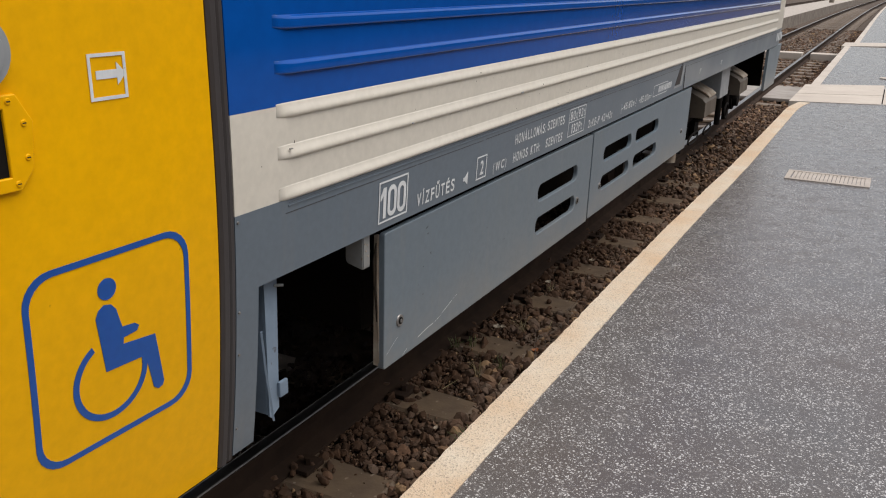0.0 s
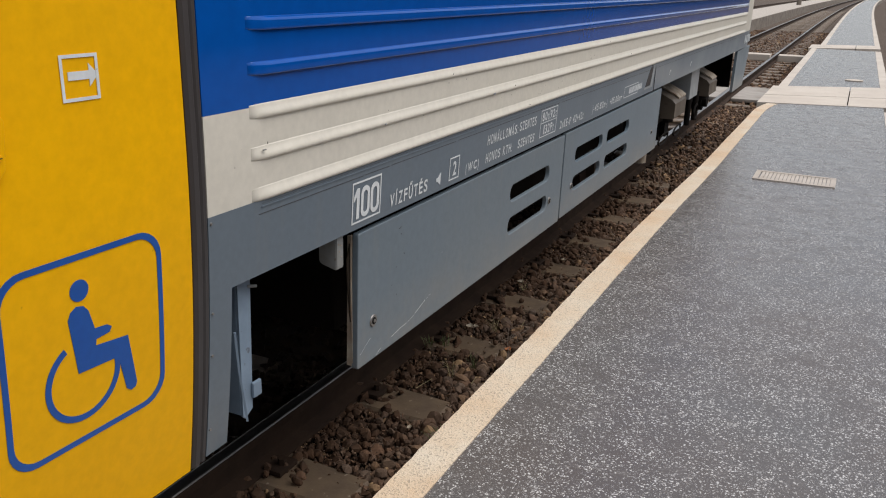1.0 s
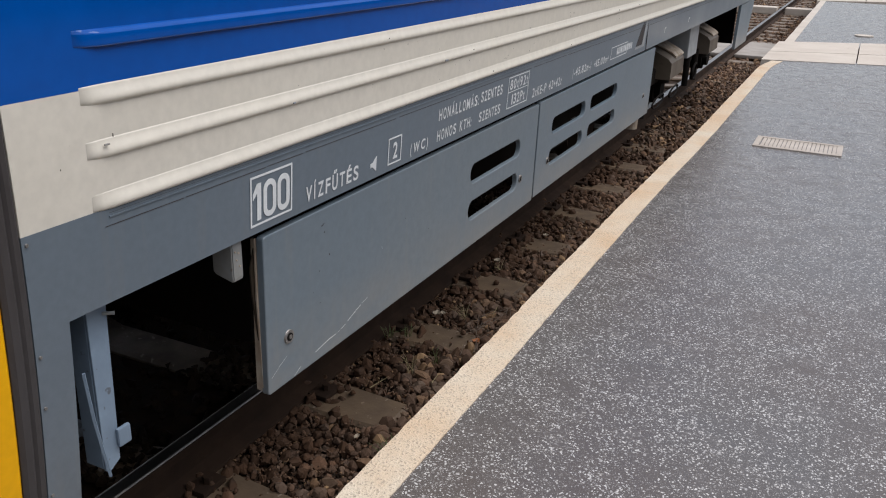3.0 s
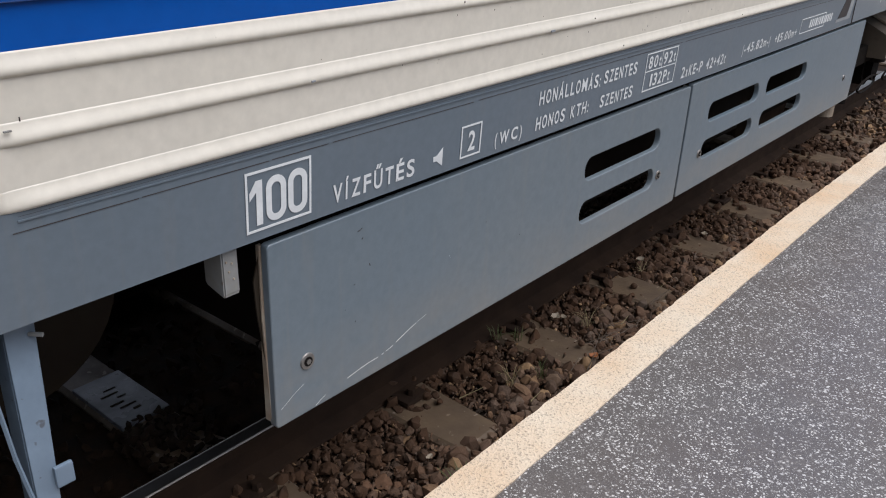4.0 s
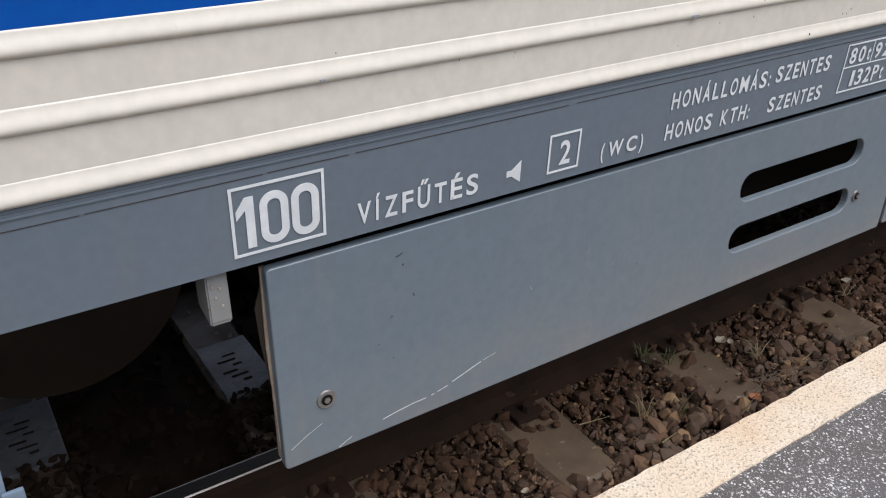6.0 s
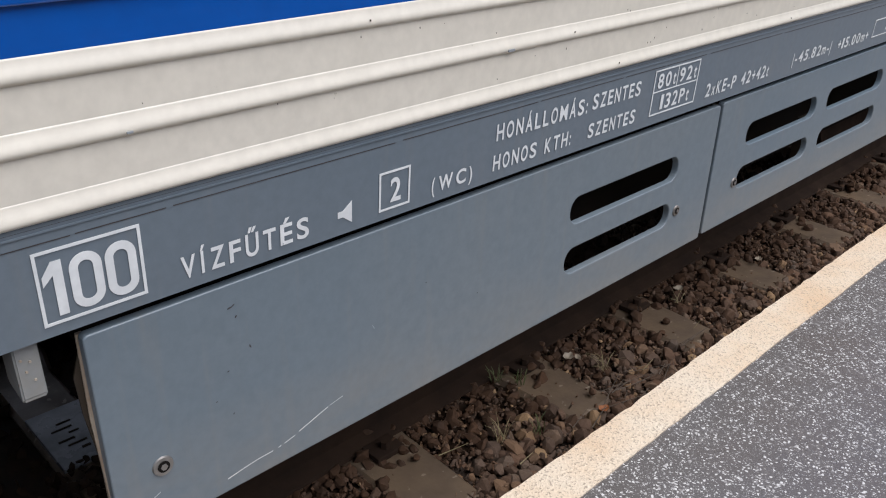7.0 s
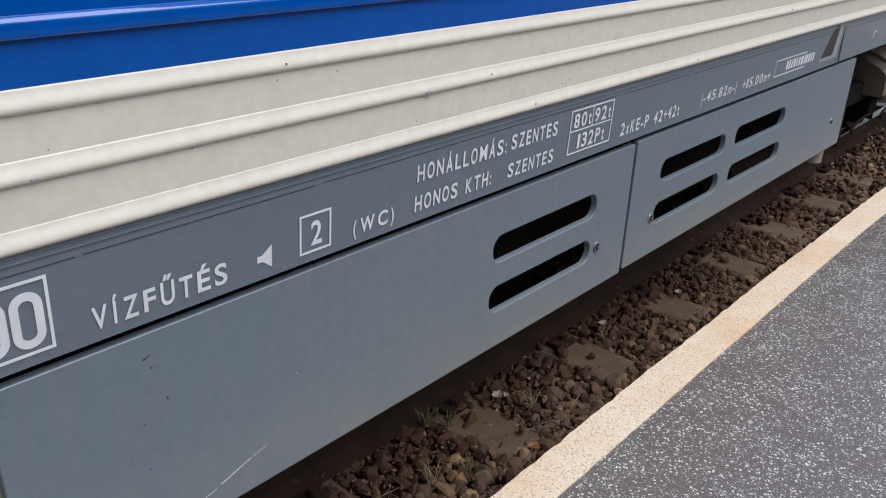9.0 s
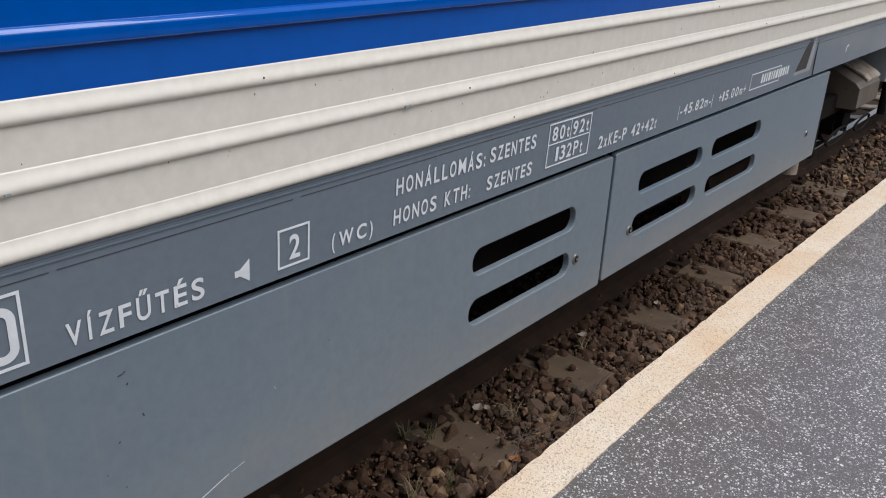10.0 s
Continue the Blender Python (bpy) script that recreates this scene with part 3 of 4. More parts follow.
letters(")", 0.865, 0.875, 0.777, 0.032, band, side)
letters("HONÁLLOMÁS:", 0.946, 1.273, 0.850, 0.037, band, side)
letters("SZENTES", 1.294, 1.5, 0.854, 0.037, band, side)
letters("HONOS KTH:", 0.942, 1.221, 0.779, 0.036, band, side)
letters("SZENTES", 1.29, 1.493, 0.780, 0.036, band, side)
drawn_box(1.563, 1.79, 0.780, 0.907, 0.004)
part("lettering_box", plate([(1.567, 0.8445), (1.786, 0.8445), (1.786, 0.8475), (1.567, 0.8475)], [], lambda z: side(z) + 0.0012, 0.0008), M_LETTER, band)
part("lettering_box", plate([(1.677, 0.8475), (1.68, 0.8475), (1.68, 0.903), (1.677, 0.903)], [], lambda z: side(z) + 0.0012, 0.0008), M_LETTER, band)
letters("80t", 1.581, 1.669, 0.856, 0.038, band, side)
letters("92t", 1.688, 1.776, 0.856, 0.038, band, side)
letters("132Pt", 1.61, 1.754, 0.793, 0.040, band, side)
letters("2xKE-P 42+42t", 1.853, 2.241, 0.782, 0.038, band, side)
letters("|-45.82m-|", 2.408, 2.704, 0.793, 0.036, band, side)
letters("+15.00m+", 2.765, 3.036, 0.791, 0.036, band, side)
drawn_box(3.079, 3.428, 0.792, 0.860, 0.004)
random.seed(9)
y = 3.205
while y < 3.525:
    w = random.uniform(0.012, 0.026)
    part("lettering", plate([(y, 0.808), (y + w, 0.808), (y + w, 0.845), (y, 0.845)], [], lambda z: side(z) + 0.0012, 0.0008), M_LETTER, band, "white worn bars of lettering past reading")
    y += w + 0.011
M_PATCH = surface("pale_grey_sticker", (0.30, 0.32, 0.33), (0.26, 0.27, 0.28), (0.4, 0.5), big=10, bump=0.02)
part("sticker", plate([(3.624, 0.786), (3.867, 0.786), (3.867, 0.945), (3.835, 0.945), (3.799, 0.800), (3.624, 0.800)], [], lambda z: side(z) + 0.0014, 0.001), M_PATCH, band, "pale edge of a warning sticker")
part("sticker", plate([(3.647, 0.803), (3.795, 0.803), (3.822, 0.93), (3.781, 0.94), (3.728, 0.90)], [], lambda z: side(z) + 0.0013, 0.001), M_RUBBER_SHADE, band, "dark warning sticker past reading")
for yy in (4.40, 5.25):
    part("lettering", plate([(yy, 0.842), (yy + 0.07, 0.842), (yy + 0.07, 0.852), (yy + 0.042, 0.852), (yy + 0.042, 0.815), (yy + 0.03, 0.815), (yy + 0.03, 0.842)][::-1], [], lambda z: side(z) + 0.0012, 0.0008), M_LETTER, band)
for k in range(4):
    part("lettering", box(-0.004, 0.0065, 8.80 + k * 0.14, 8.85 + k * 0.14, 0.81, 0.90), M_LETTER, band, "white bars of lettering past reading")

wall("side_wall", [(-2.019, 0), (NEAR - 0.001, 0)], [2.201, 2.6, 3.3], M_BLUE)
# ---------------- yellow door ----------------
D0, D1 = -2.0, -0.704
zs = [0.315 + (1.15 - 0.315) * k / 20 for k in range(21)] + [2.2]
door = part("door", sweep([[(side(z) + 0.004, y, z) for z in zs] + [(side(z) - 0.035, y, z) for z in reversed(zs)] for y in (D0, D1 - 0.006)] + [[(side(z) - 0.002, D1, z) for z in zs] + [(side(z) - 0.035, D1, z) for z in reversed(zs)]]), M_YELLOW, car, "yellow sliding door leaf")


def dface(z):
    return side(z) + 0.004


def seal(y0, y1, out):
    secs = []
    for y, o in ((y0, out - 0.006), (y0 + 0.008, out), (y1 - 0.006, out), (y1, out - 0.005)):
        secs.append([(side(z) + o, y, z) for z in zs] + [(side(z) - 0.04, y, z) for z in reversed(zs)])
    return part("door_seal", sweep(secs), M_RUBBER_SHADE, door, "black rubber door seal")


seal(D1 + 0.001, -0.675, 0.007)
seal(-0.6745, NEAR - 0.001, 0.003)
drawn_box(-1.003, -0.920, 1.243, 1.325, 0.0062, "arrow_sign", 0, M_LETTER, door, dface)
part("arrow_sign", plate([(-0.987, 1.28), (-0.941, 1.28), (-0.941, 1.267), (-0.921, 1.287), (-0.941, 1.308), (-0.941, 1.295), (-0.987, 1.295)], [], lambda z: dface(z) + 0.0014, 0.001), M_LETTER, door, "white arrow sign")
# wheelchair sign
o, i = frame_loop(-1.188, -0.801, 0.572, 0.967, 0.06, 0.0125)
part("wheelchair_sign", plate(o, [i], lambda z: dface(z) + 0.0014, 0.001), M_DECAL, door, "blue outlined wheelchair sign")


def disc(cy, cz, r, n=24):
    return [(cy + r * math.cos(2 * math.pi * k / n), cz + r * math.sin(2 * math.pi * k / n)) for k in range(n)]


part("wheelchair_sign", plate(disc(-1.0115, 0.8945, 0.0215), [], lambda z: dface(z) + 0.0014, 0.001), M_DECAL, door)
body = [(-1.042, 0.842), (-1.035, 0.857), (-1.021, 0.865), (-1.005, 0.861), (-0.994, 0.848), (-0.982, 0.806), (-0.952, 0.803), (-0.941, 0.795), (-0.947, 0.785), (-0.98, 0.782), (-0.982, 0.769), (-0.901, 0.760),
        (-0.881, 0.644), (-0.885, 0.634), (-0.897, 0.631), (-0.909, 0.640), (-0.928, 0.722), (-1.026, 0.726)]
part("wheelchair_sign", plate(body, [], lambda z: dface(z) + 0.0014, 0.001), M_DECAL, door)
a0, a1 = radians(118), radians(376)
wc, ro, ri = (-1.0135, 0.7105), 0.0895, 0.0762
arc = [(wc[0] + ro * math.cos(a0 + (a1 - a0) * k / 40), wc[1] + ro * math.sin(a0 + (a1 - a0) * k / 40)) for k in range(41)]
arc += [(wc[0] + ri * math.cos(a1 - (a1 - a0) * k / 40), wc[1] + ri * math.sin(a1 - (a1 - a0) * k / 40)) for k in range(41)]
part("wheelchair_sign", plate(arc, [], lambda z: dface(z) + 0.0014, 0.001), M_DECAL, door)
# screwed plate with its opening, and the grey button above it
o = [(-1.33, 1.152), (-1.30, 1.119), (-1.163, 1.119), (-1.136, 1.150), (-1.127, 1.228), (-1.153, 1.274), (-1.30, 1.274), (-1.33, 1.24)]
h = [(-1.275, 1.143), (-1.178, 1.143), (-1.178, 1.252), (-1.275, 1.252)]
part("handle_plate", plate(o, [h], lambda z: dface(z) + 0.010, 0.010, 0.003), M_YELLOW, door, "yellow plate held by screws")
# No hole goes into the door; this near-black box stands for its shade.
part("recess_shade", box(0.0125, 0.0182, -1.2745, -1.1785, 1.1435, 1.2515), M_DARK, door, "near-black box standing for the handle recess's shade")
for yy, zz in ((-1.168, 1.264), (-1.145, 1.227), (-1.145, 1.171), (-1.168, 1.131)):
    b = cyl(bmesh.new(), (dface(zz) + 0.0108, yy, zz), (1, 0, 0), 0.0062, 0.003, 16, 0.0045)
    part("screw", b, M_YELLOW, door)
    part("screw_slot", box(dface(zz) + 0.0115, dface(zz) + 0.0126, yy - 0.0035, yy + 0.0035, zz - 0.001, zz + 0.001), M_TANK, door)
knob = bmesh.new()
cyl(knob, (dface(1.3) + 0.008, -1.214, 1.343), (1, 0, 0), 0.067, 0.016, 40, 0.060)
cyl(knob, (dface(1.3) + 0.020, -1.214, 1.343), (1, 0, 0), 0.050, 0.012, 40, 0.042)
part("door_button", knob, M_PATCH, door, "round grey door button")

# ---------------- skirt covers ----------------
def cover(y0, y1, z0, z1, slots, bolts):
    o = rounded(y0, y1, z0, z1, 0.010, 4)
    hs = [rounded(a, b, c, d, 0.036, 6) for a, b, c, d in slots]
    c = part("skirt_cover", plate(o, hs, cover_face, 0.020, 0.004), M_COVER, car, "grey painted skirt cover with dark slots")
    for a, b in ((y0 + 0.002, y0 + 0.012), (y1 - 0.012, y1 - 0.002)):
        part("return_edge", sweep([[(cover_face(z) - 0.0205, yy, z), (cover_face(z) - 0.040, yy, z)] + [(cover_face(zz) - 0.040, yy, zz), (cover_face(zz) - 0.0205, yy, zz)] for yy in (a, b) for z, zz in ((z0 + 0.01, z1 - 0.01),)]), M_RIM, c, "rusty beige folded edge")
    for by, bz, r in bolts:
        b = cyl(bmesh.new(), (cover_face(bz) + 0.0015, by, bz), (1, 0, 0), r, 0.005, 28, r * 0.9)
        bolt = part("bolt", b, M_STEEL, c, "steel lock bolt in a washer")
        part("bolt_socket", cyl(bmesh.new(), (cover_face(bz) + 0.0043, by, bz), (1, 0, 0), r * 0.55, 0.003, 20), M_DARK, c)
        part("bolt_socket", cyl(bmesh.new(), (cover_face(bz) + 0.0062, by, bz), (1, 0, 0), r * 0.32, 0.003, 6), M_STEEL, c)
    return c


cov_a = cover(0.008, 1.984, 0.279, 0.731, [(1.264, 1.780, 0.540, 0.618), (1.259, 1.768, 0.391, 0.469)], [(0.102, 0.417, 0.021), (1.807, 0.430, 0.018)])
cov_b = cover(2.000, 4.262, 0.286, 0.735, [(2.193, 2.717, 0.550, 0.629), (2.182, 2.708, 0.397, 0.475), (2.813, 3.342, 0.552, 0.632), (2.806, 3.345, 0.399, 0.477)], [(2.163, 0.430, 0.018), (4.064, 0.438, 0.017)])


part("edge_strip", plate([(0.011, 0.70), (-0.008, 0.645), (-0.005, 0.57), (0.011, 0.43)], [], lambda z: -0.040, 0.004), M_TANK, cov_a, "dark brown bent strip behind the cover's edge")
part("edge_strip", plate([(0.013, 0.725), (0.006, 0.725), (0.002, 0.56), (0.008, 0.30), (0.013, 0.285)], [], lambda z: -0.033, 0.004), M_RIM, cov_a, "rusty beige strip behind the cover's edge")


def scratch(pts, w):
    """A thin pale scrape on the first cover."""
    w *= 0.6
    bm = bmesh.new()
    for (ya, za), (yb, zb) in zip(pts, pts[1:]):
        vs = [bm.verts.new((cover_face(z) + 0.0008, yy, z + dz)) for yy, z, dz in ((ya, za, -w), (yb, zb, -w), (yb, zb, w), (ya, za, w))]
        bm.faces.new(vs)
    part("scratch", bm, M_LETTER, cov_a, "pale scratch in the paint")


scratch([(0.225, 0.311), (0.262, 0.317), (0.296, 0.321), (0.330, 0.322)], 0.0018)
scratch([(0.343, 0.323), (0.350, 0.325)], 0.0018)
scratch([(0.358, 0.326), (0.384, 0.332)], 0.0016)
scratch([(0.395, 0.337), (0.423, 0.346), (0.450, 0.355), (0.470, 0.361)], 0.0021)
scratch([(0.476, 0.363), (0.510, 0.370)], 0.0010)
scratch([(0.123, 0.285), (0.138, 0.293), (0.153, 0.299)], 0.0015)
scratch([(0.022, 0.326), (0.058, 0.347), (0.090, 0.362)], 0.0010)
scratch([(0.595, 0.512), (0.600, 0.503)], 0.0009)


def chip(y, z, length, width, tilt):
    """A dark chip knocked out of the cover's paint."""
    loop = [(length * math.cos(a) * random.uniform(0.7, 1.1), width * math.sin(a) * random.uniform(0.7, 1.1)) for a in [k * math.pi / 4 for k in range(8)]]
    c, sn = math.cos(tilt), math.sin(tilt)
    part("chip", plate([(y + a * c - b * sn, z + a * sn + b * c) for a, b in loop], [], lambda q: cover_face(q) + 0.0007, 0.0006), M_RUBBER_SHADE, cov_a, "dark chip in the paint")


random.seed(17)
for y, z, ln, wd, tl in ((0.266, 0.684, 0.006, 0.0016, 0.2), (0.274, 0.687, 0.004, 0.0012, 0.5), (0.277, 0.662, 0.0035, 0.0015, 0.9), (0.301, 0.588, 0.005, 0.0016, 1.9), (0.251, 0.554, 0.0025, 0.0013, 0.4), (0.221, 0.499, 0.002, 0.001, 0.0), (0.253, 0.456, 0.002, 0.0012, 1.0), (0.75, 0.56, 0.002, 0.001, 0.3), (0.92, 0.47, 0.0018, 0.001, 1.2)):
    chip(y, z, ln, wd, tl)

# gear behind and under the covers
# Its near-black colour supplies the shade inside the cover slots.
part("equipment_box", box(-1.15, -0.24, 0.22, 4.15, 0.28, 0.755, 0.02), M_DARK, car, "equipment box coloured near-black for shade behind the slots")
part("bracket", box(-0.15, -0.10, 2.91, 2.99, 0.29, 0.475), M_TANK, car)
part("air_tank", cyl(bmesh.new(), (-1.15, -0.26, 0.44), (1, 0, 0), 0.31, 0.85, 36), M_TANK, car, "dark brown round air tank")
hook = sweep([[(-0.025, y, 0.643), (-0.022, y, 0.650), (-0.022, y, 0.7595), (-0.085, y, 0.7595), (-0.085, y, 0.664), (-0.078, y, 0.656)] for y in (-0.092, -0.054)])
bmesh.ops.bevel(hook, geom=hook.edges[:], offset=0.003, segments=2, affect="EDGES")
part("hanger_block", hook, M_BRACKET, car, "pale weathered steel block")
for yy, zz in ((-0.083, 0.722), (-0.070, 0.716), (-0.078, 0.700), (-0.068, 0.682)):
    part("hanger_rivet", cyl(bmesh.new(), (-0.0215, yy, zz), (1, 0, 0), 0.0022, 0.004, 8), M_RIM, car)
flange = plate([(-0.496, 0.352), (-0.487, 0.344), (-0.456, 0.362), (-0.440, 0.759), (-0.492, 0.759)], [], lambda z: -0.056, 0.006, 0.0015)
part("step_hanger", flange, M_HANGER, car, "blue-grey folded steel hanger")
web = sweep([[(-0.063, -0.496 + k, z), (-0.112, -0.496 + k, z), (-0.112, -0.490 + k, z), (-0.063, -0.490 + k, z)] for z, k in ((0.356, -0.001), (0.55, 0.001), (0.759, 0.004))])
part("step_hanger", web, M_HANGER, car, "blue-grey folded steel hanger")
part("hanger_tab", box(-0.0555, -0.046, -0.461, -0.427, 0.394, 0.438, 0.004), M_HANGER, car, "blue-grey bent steel tab")
part("hanger_pin", cyl(bmesh.new(), (-0.047, -0.446, 0.708), (0.8, 0.6, 0), 0.004, 0.024, 10), M_BRACKET, car)
rod = sweep([[(-0.04 + 0.004 * math.cos(a), yy + 0.004 * math.sin(a), zz) for a in (0, 1.57, 3.14, 4.71)] for yy, zz in ((-0.530, 0.612), (-0.521, 0.50), (-0.500, 0.348))])
part("rod", rod, M_HANGER, car)

# bogie seen past the covers
def wedge(x0, x1, y0, y1, z0, z1, cut):
    return sweep([[(x, y0, z0 + cut * 0.2), (x, y1 - cut, z0), (x, y1, z0 + cut), (x, y1, z1 - 0.02), (x, y1 - 0.05, z1), (x, y0, z1)] for x in (x0, x1)])


for yb in (5.36, 7.16):
    # Box coloured darker and lid paler, for shaded sides and a lit top.
    part("bogie_box", sweep([[(-0.42, yy, 0.345), (-0.11, yy, 0.345), (-0.10, yy, 0.355), (-0.10, yy, 0.478), (-0.13, yy, 0.51), (-0.42, yy, 0.655)] for yy in (yb, yb + 0.50)]), M_BOGIE, car, "dusty beige bogie box, darkened for its shaded sides")
    part("bogie_lid", sweep([[(-0.42, yy, 0.663), (-0.14, yy, 0.522), (-0.11, yy, 0.500), (-0.11, yy, 0.512), (-0.14, yy, 0.536), (-0.42, yy, 0.677)] for yy in (yb + 0.20, yb + 0.52)]), M_RIM, car, "rusty beige sloping lid, paler for its lit top")
    part("bogie_spring_cap", cyl(bmesh.new(), (-0.26, yb + 0.25, 0.315), (0, 0, 1), 0.11, 0.055, 24, 0.10), M_DARK, car)
part("bogie_plate", box(-0.40, -0.10, 6.02, 6.44, 0.44, 0.755, 0.01), M_PATCH, car, "pale grey steel plate")
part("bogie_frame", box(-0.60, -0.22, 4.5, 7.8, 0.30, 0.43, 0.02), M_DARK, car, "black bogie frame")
for yy in (4.95, 7.2):
    wheel = bmesh.new()
    cyl(wheel, (-0.735, yy, RAIL_TOP + 0.432), (1, 0, 0), 0.43, 0.12, 48)
    part("wheel", wheel, M_RUST, car, "steel wheel on the rail")
    box_ = bmesh.new()
    cyl(box_, (-0.42, yy + 0.75, 0.22), (1, 0, 0), 0.13, 0.3, 28)
    cyl(box_, (-0.25, yy + 0.75, 0.22), (1, 0, 0), 0.09, 0.06, 28)
    part("axle_box", box_, M_DARK, car, "black round axle box")
def hose(yc, zc, ry, rz, x, r):
    rings = []
    for k in range(25):
        a = 2 * math.pi * k / 24
        c = Vector((x + 0.03 * math.sin(a * 0.5), yc + ry * math.cos(a), zc + rz * math.sin(a)))
        rings.append([c + Vector((r * math.cos(b), r * math.sin(b) * math.cos(a), r * math.sin(b) * math.sin(a))) for b in (0, 1.05, 2.1, 3.14, 4.19, 5.24)])
    return part("hose", sweep(rings), M_DARK, car, "black looped air hose")


hose(6.66, 0.25, 0.17, 0.070, -0.15, 0.010)
hose(5.20, 0.20, 0.26, 0.042, -0.16, 0.008)
hose(5.80, 0.19, 0.24, 0.040, -0.16, 0.008)
for yy, top in ((6.55, 0.45), (6.95, 0.42), (4.55, 0.60), (4.85, 0.40)):
    part("drop_pipe", cyl(bmesh.new(), (-0.19, yy, (0.12 + top) / 2), (0, 0.05, 1), 0.028, top - 0.12, 14), M_DARK, car, "black upright air pipe")
part("post", cyl(bmesh.new(), (-0.12, 4.24, 0.24), (0, 0, 1), 0.05, 0.14, 20), M_RIM, car, "short beige post below the cover")
part("end_skirt", plate([(8.36, 0.27), (9.25, 0.27), (9.55, 0.742), (8.42, 0.742)], [], lambda z: -0.012, 0.03, 0.004), M_COVER, car, "grey skirt at the car's end")
part("end_skirt", box(-2.7, -0.2, 9.5, 9.55, 0.2, 0.75), M_DARK, car)

# ---------------- far platform across the track ----------------
# The unseen stretch behind the car is added to block light under it.
other = part("far_platform", ribbon(-5.2, -3.1, stations(-14, 200, 2.0), BED - 0.1, 0.02), M_KERB, None)
tagged(other, "long low concrete platform across the track", "platform", kind="structure")
part("platform_top", ribbon(-5.19, -3.12, stations(-14, 200, 2.0), 0.021, 0.03), M_GRATE, other, "pale concrete surface")
pole = holder("lamp_post", (-3.9 + bend(78), 78, 0.03), "dark grey platform lamp post", "lamp post")
part("pole", cyl(bmesh.new(), (-3.9 + bend(78), 78, 2.5), (0, 0, 1), 0.11, 4.95, 16, 0.07), M_POLE, pole)
part("pole_base", cyl(bmesh.new(), (-3.9 + bend(78), 78, 0.23), (0, 0, 1), 0.2, 0.4, 16), M_KERB, pole)

# unseen dark wall added behind the camera so the car side reflects dark
dark_wall = part("unseen_dark_wall", box(15.0, 15.4, -60, 135, BED - 0.1, 6.0), M_DARK_WALL, None)
tagged(dark_wall, "long dull dark wall, unseen, added to darken reflections", "wall", kind="structure")

# the next track over
track2 = holder("railway_track", (-7.2, 60, BED), "second railway track with rusty rails beyond the far platform", "track", kind="structure")
for x in (-6.45, -7.95, 3.2, 4.64):
    part("rail", sweep([[(x + bend(y) + a, y, RAIL_TOP + b) for a, b in ((-0.036, -0.04), (-0.036, 0), (0.036, 0), (0.036, -0.04), (0.07, -0.16), (-0.07, -0.16))] for y in stations(-14, 250, 4.0)]), M_RUST, track2)

# ---------------- ballast ----------------
rng = np.random.default_rng(7)


def stone_shapes(corners, count):
    """Crushed stones: hulls over a few scattered corners."""
    out = []
    for k in range(count):
        bm = bmesh.new()
        pts = rng.normal(size=(corners, 3))
        pts /= np.linalg.norm(pts, axis=1)[:, None]
        pts *= rng.uniform(0.8, 1.15, (corners, 1))
        made = [bm.verts.new(p) for p in pts]
        hull = bmesh.ops.convex_hull(bm, input=made)
        loose = [v for v in bm.verts if not v.link_faces]
        bmesh.ops.delete(bm, geom=loose, context="VERTS")
        bmesh.ops.triangulate(bm, faces=bm.faces[:])
        bmesh.ops.recalc_face_normals(bm, faces=bm.faces[:])
        bm.verts.index_update()
        vs = np.array([v.co[:] for v in bm.verts])
        fs = np.array([[v.index for v in f.verts] for f in bm.faces])
        bm.free()
        out.append((vs, fs))
    return out


FINE, COARSE = stone_shapes(34, 16), stone_shapes(11, 8)


def rotations(n):
    q = rng.normal(size=(n, 4))
    q /= np.linalg.norm(q, axis=1)[:, None]
    w, x, y, z = q.T
    return np.stack([np.stack([1 - 2 * (y * y + z * z), 2 * (x * y - z * w), 2 * (x * z + y * w)], -1),
                     np.stack([2 * (x * y + z * w), 1 - 2 * (x * x + z * z), 2 * (y * z - x * w)], -1),
                     np.stack([2 * (x * z - y * w), 2 * (y * z + x * w), 1 - 2 * (x * x + y * y)], -1)], -2)


def field(x0, x1, y0, y1, pitch, z, dz, drop=0.0):
    xs, ys = np.meshgrid(np.arange(x0, x1, pitch), np.arange(y0, y1, pitch))
    p = np.stack([xs.ravel(), ys.ravel(), np.full(xs.size, z)], -1)
    p[:, :2] += rng.uniform(-0.55, 0.55, (len(p), 2)) * pitch
    p[:, 2] += rng.uniform(-dz, dz, len(p))
    p = p[rng.random(len(p)) >= drop]
    p[:, 0] += np.array([bend(q) for q in p[:, 1]])
    return p


def over_sleeper(p, grow=0.0):
    off = np.abs((p[:, 1] - FIRST + PITCH / 2) % PITCH - PITCH / 2)
    end = p[:, 0] - np.array([bend(q) for q in p[:, 1]])
    return (off < 0.122 + grow) & (end < -0.235 + grow)


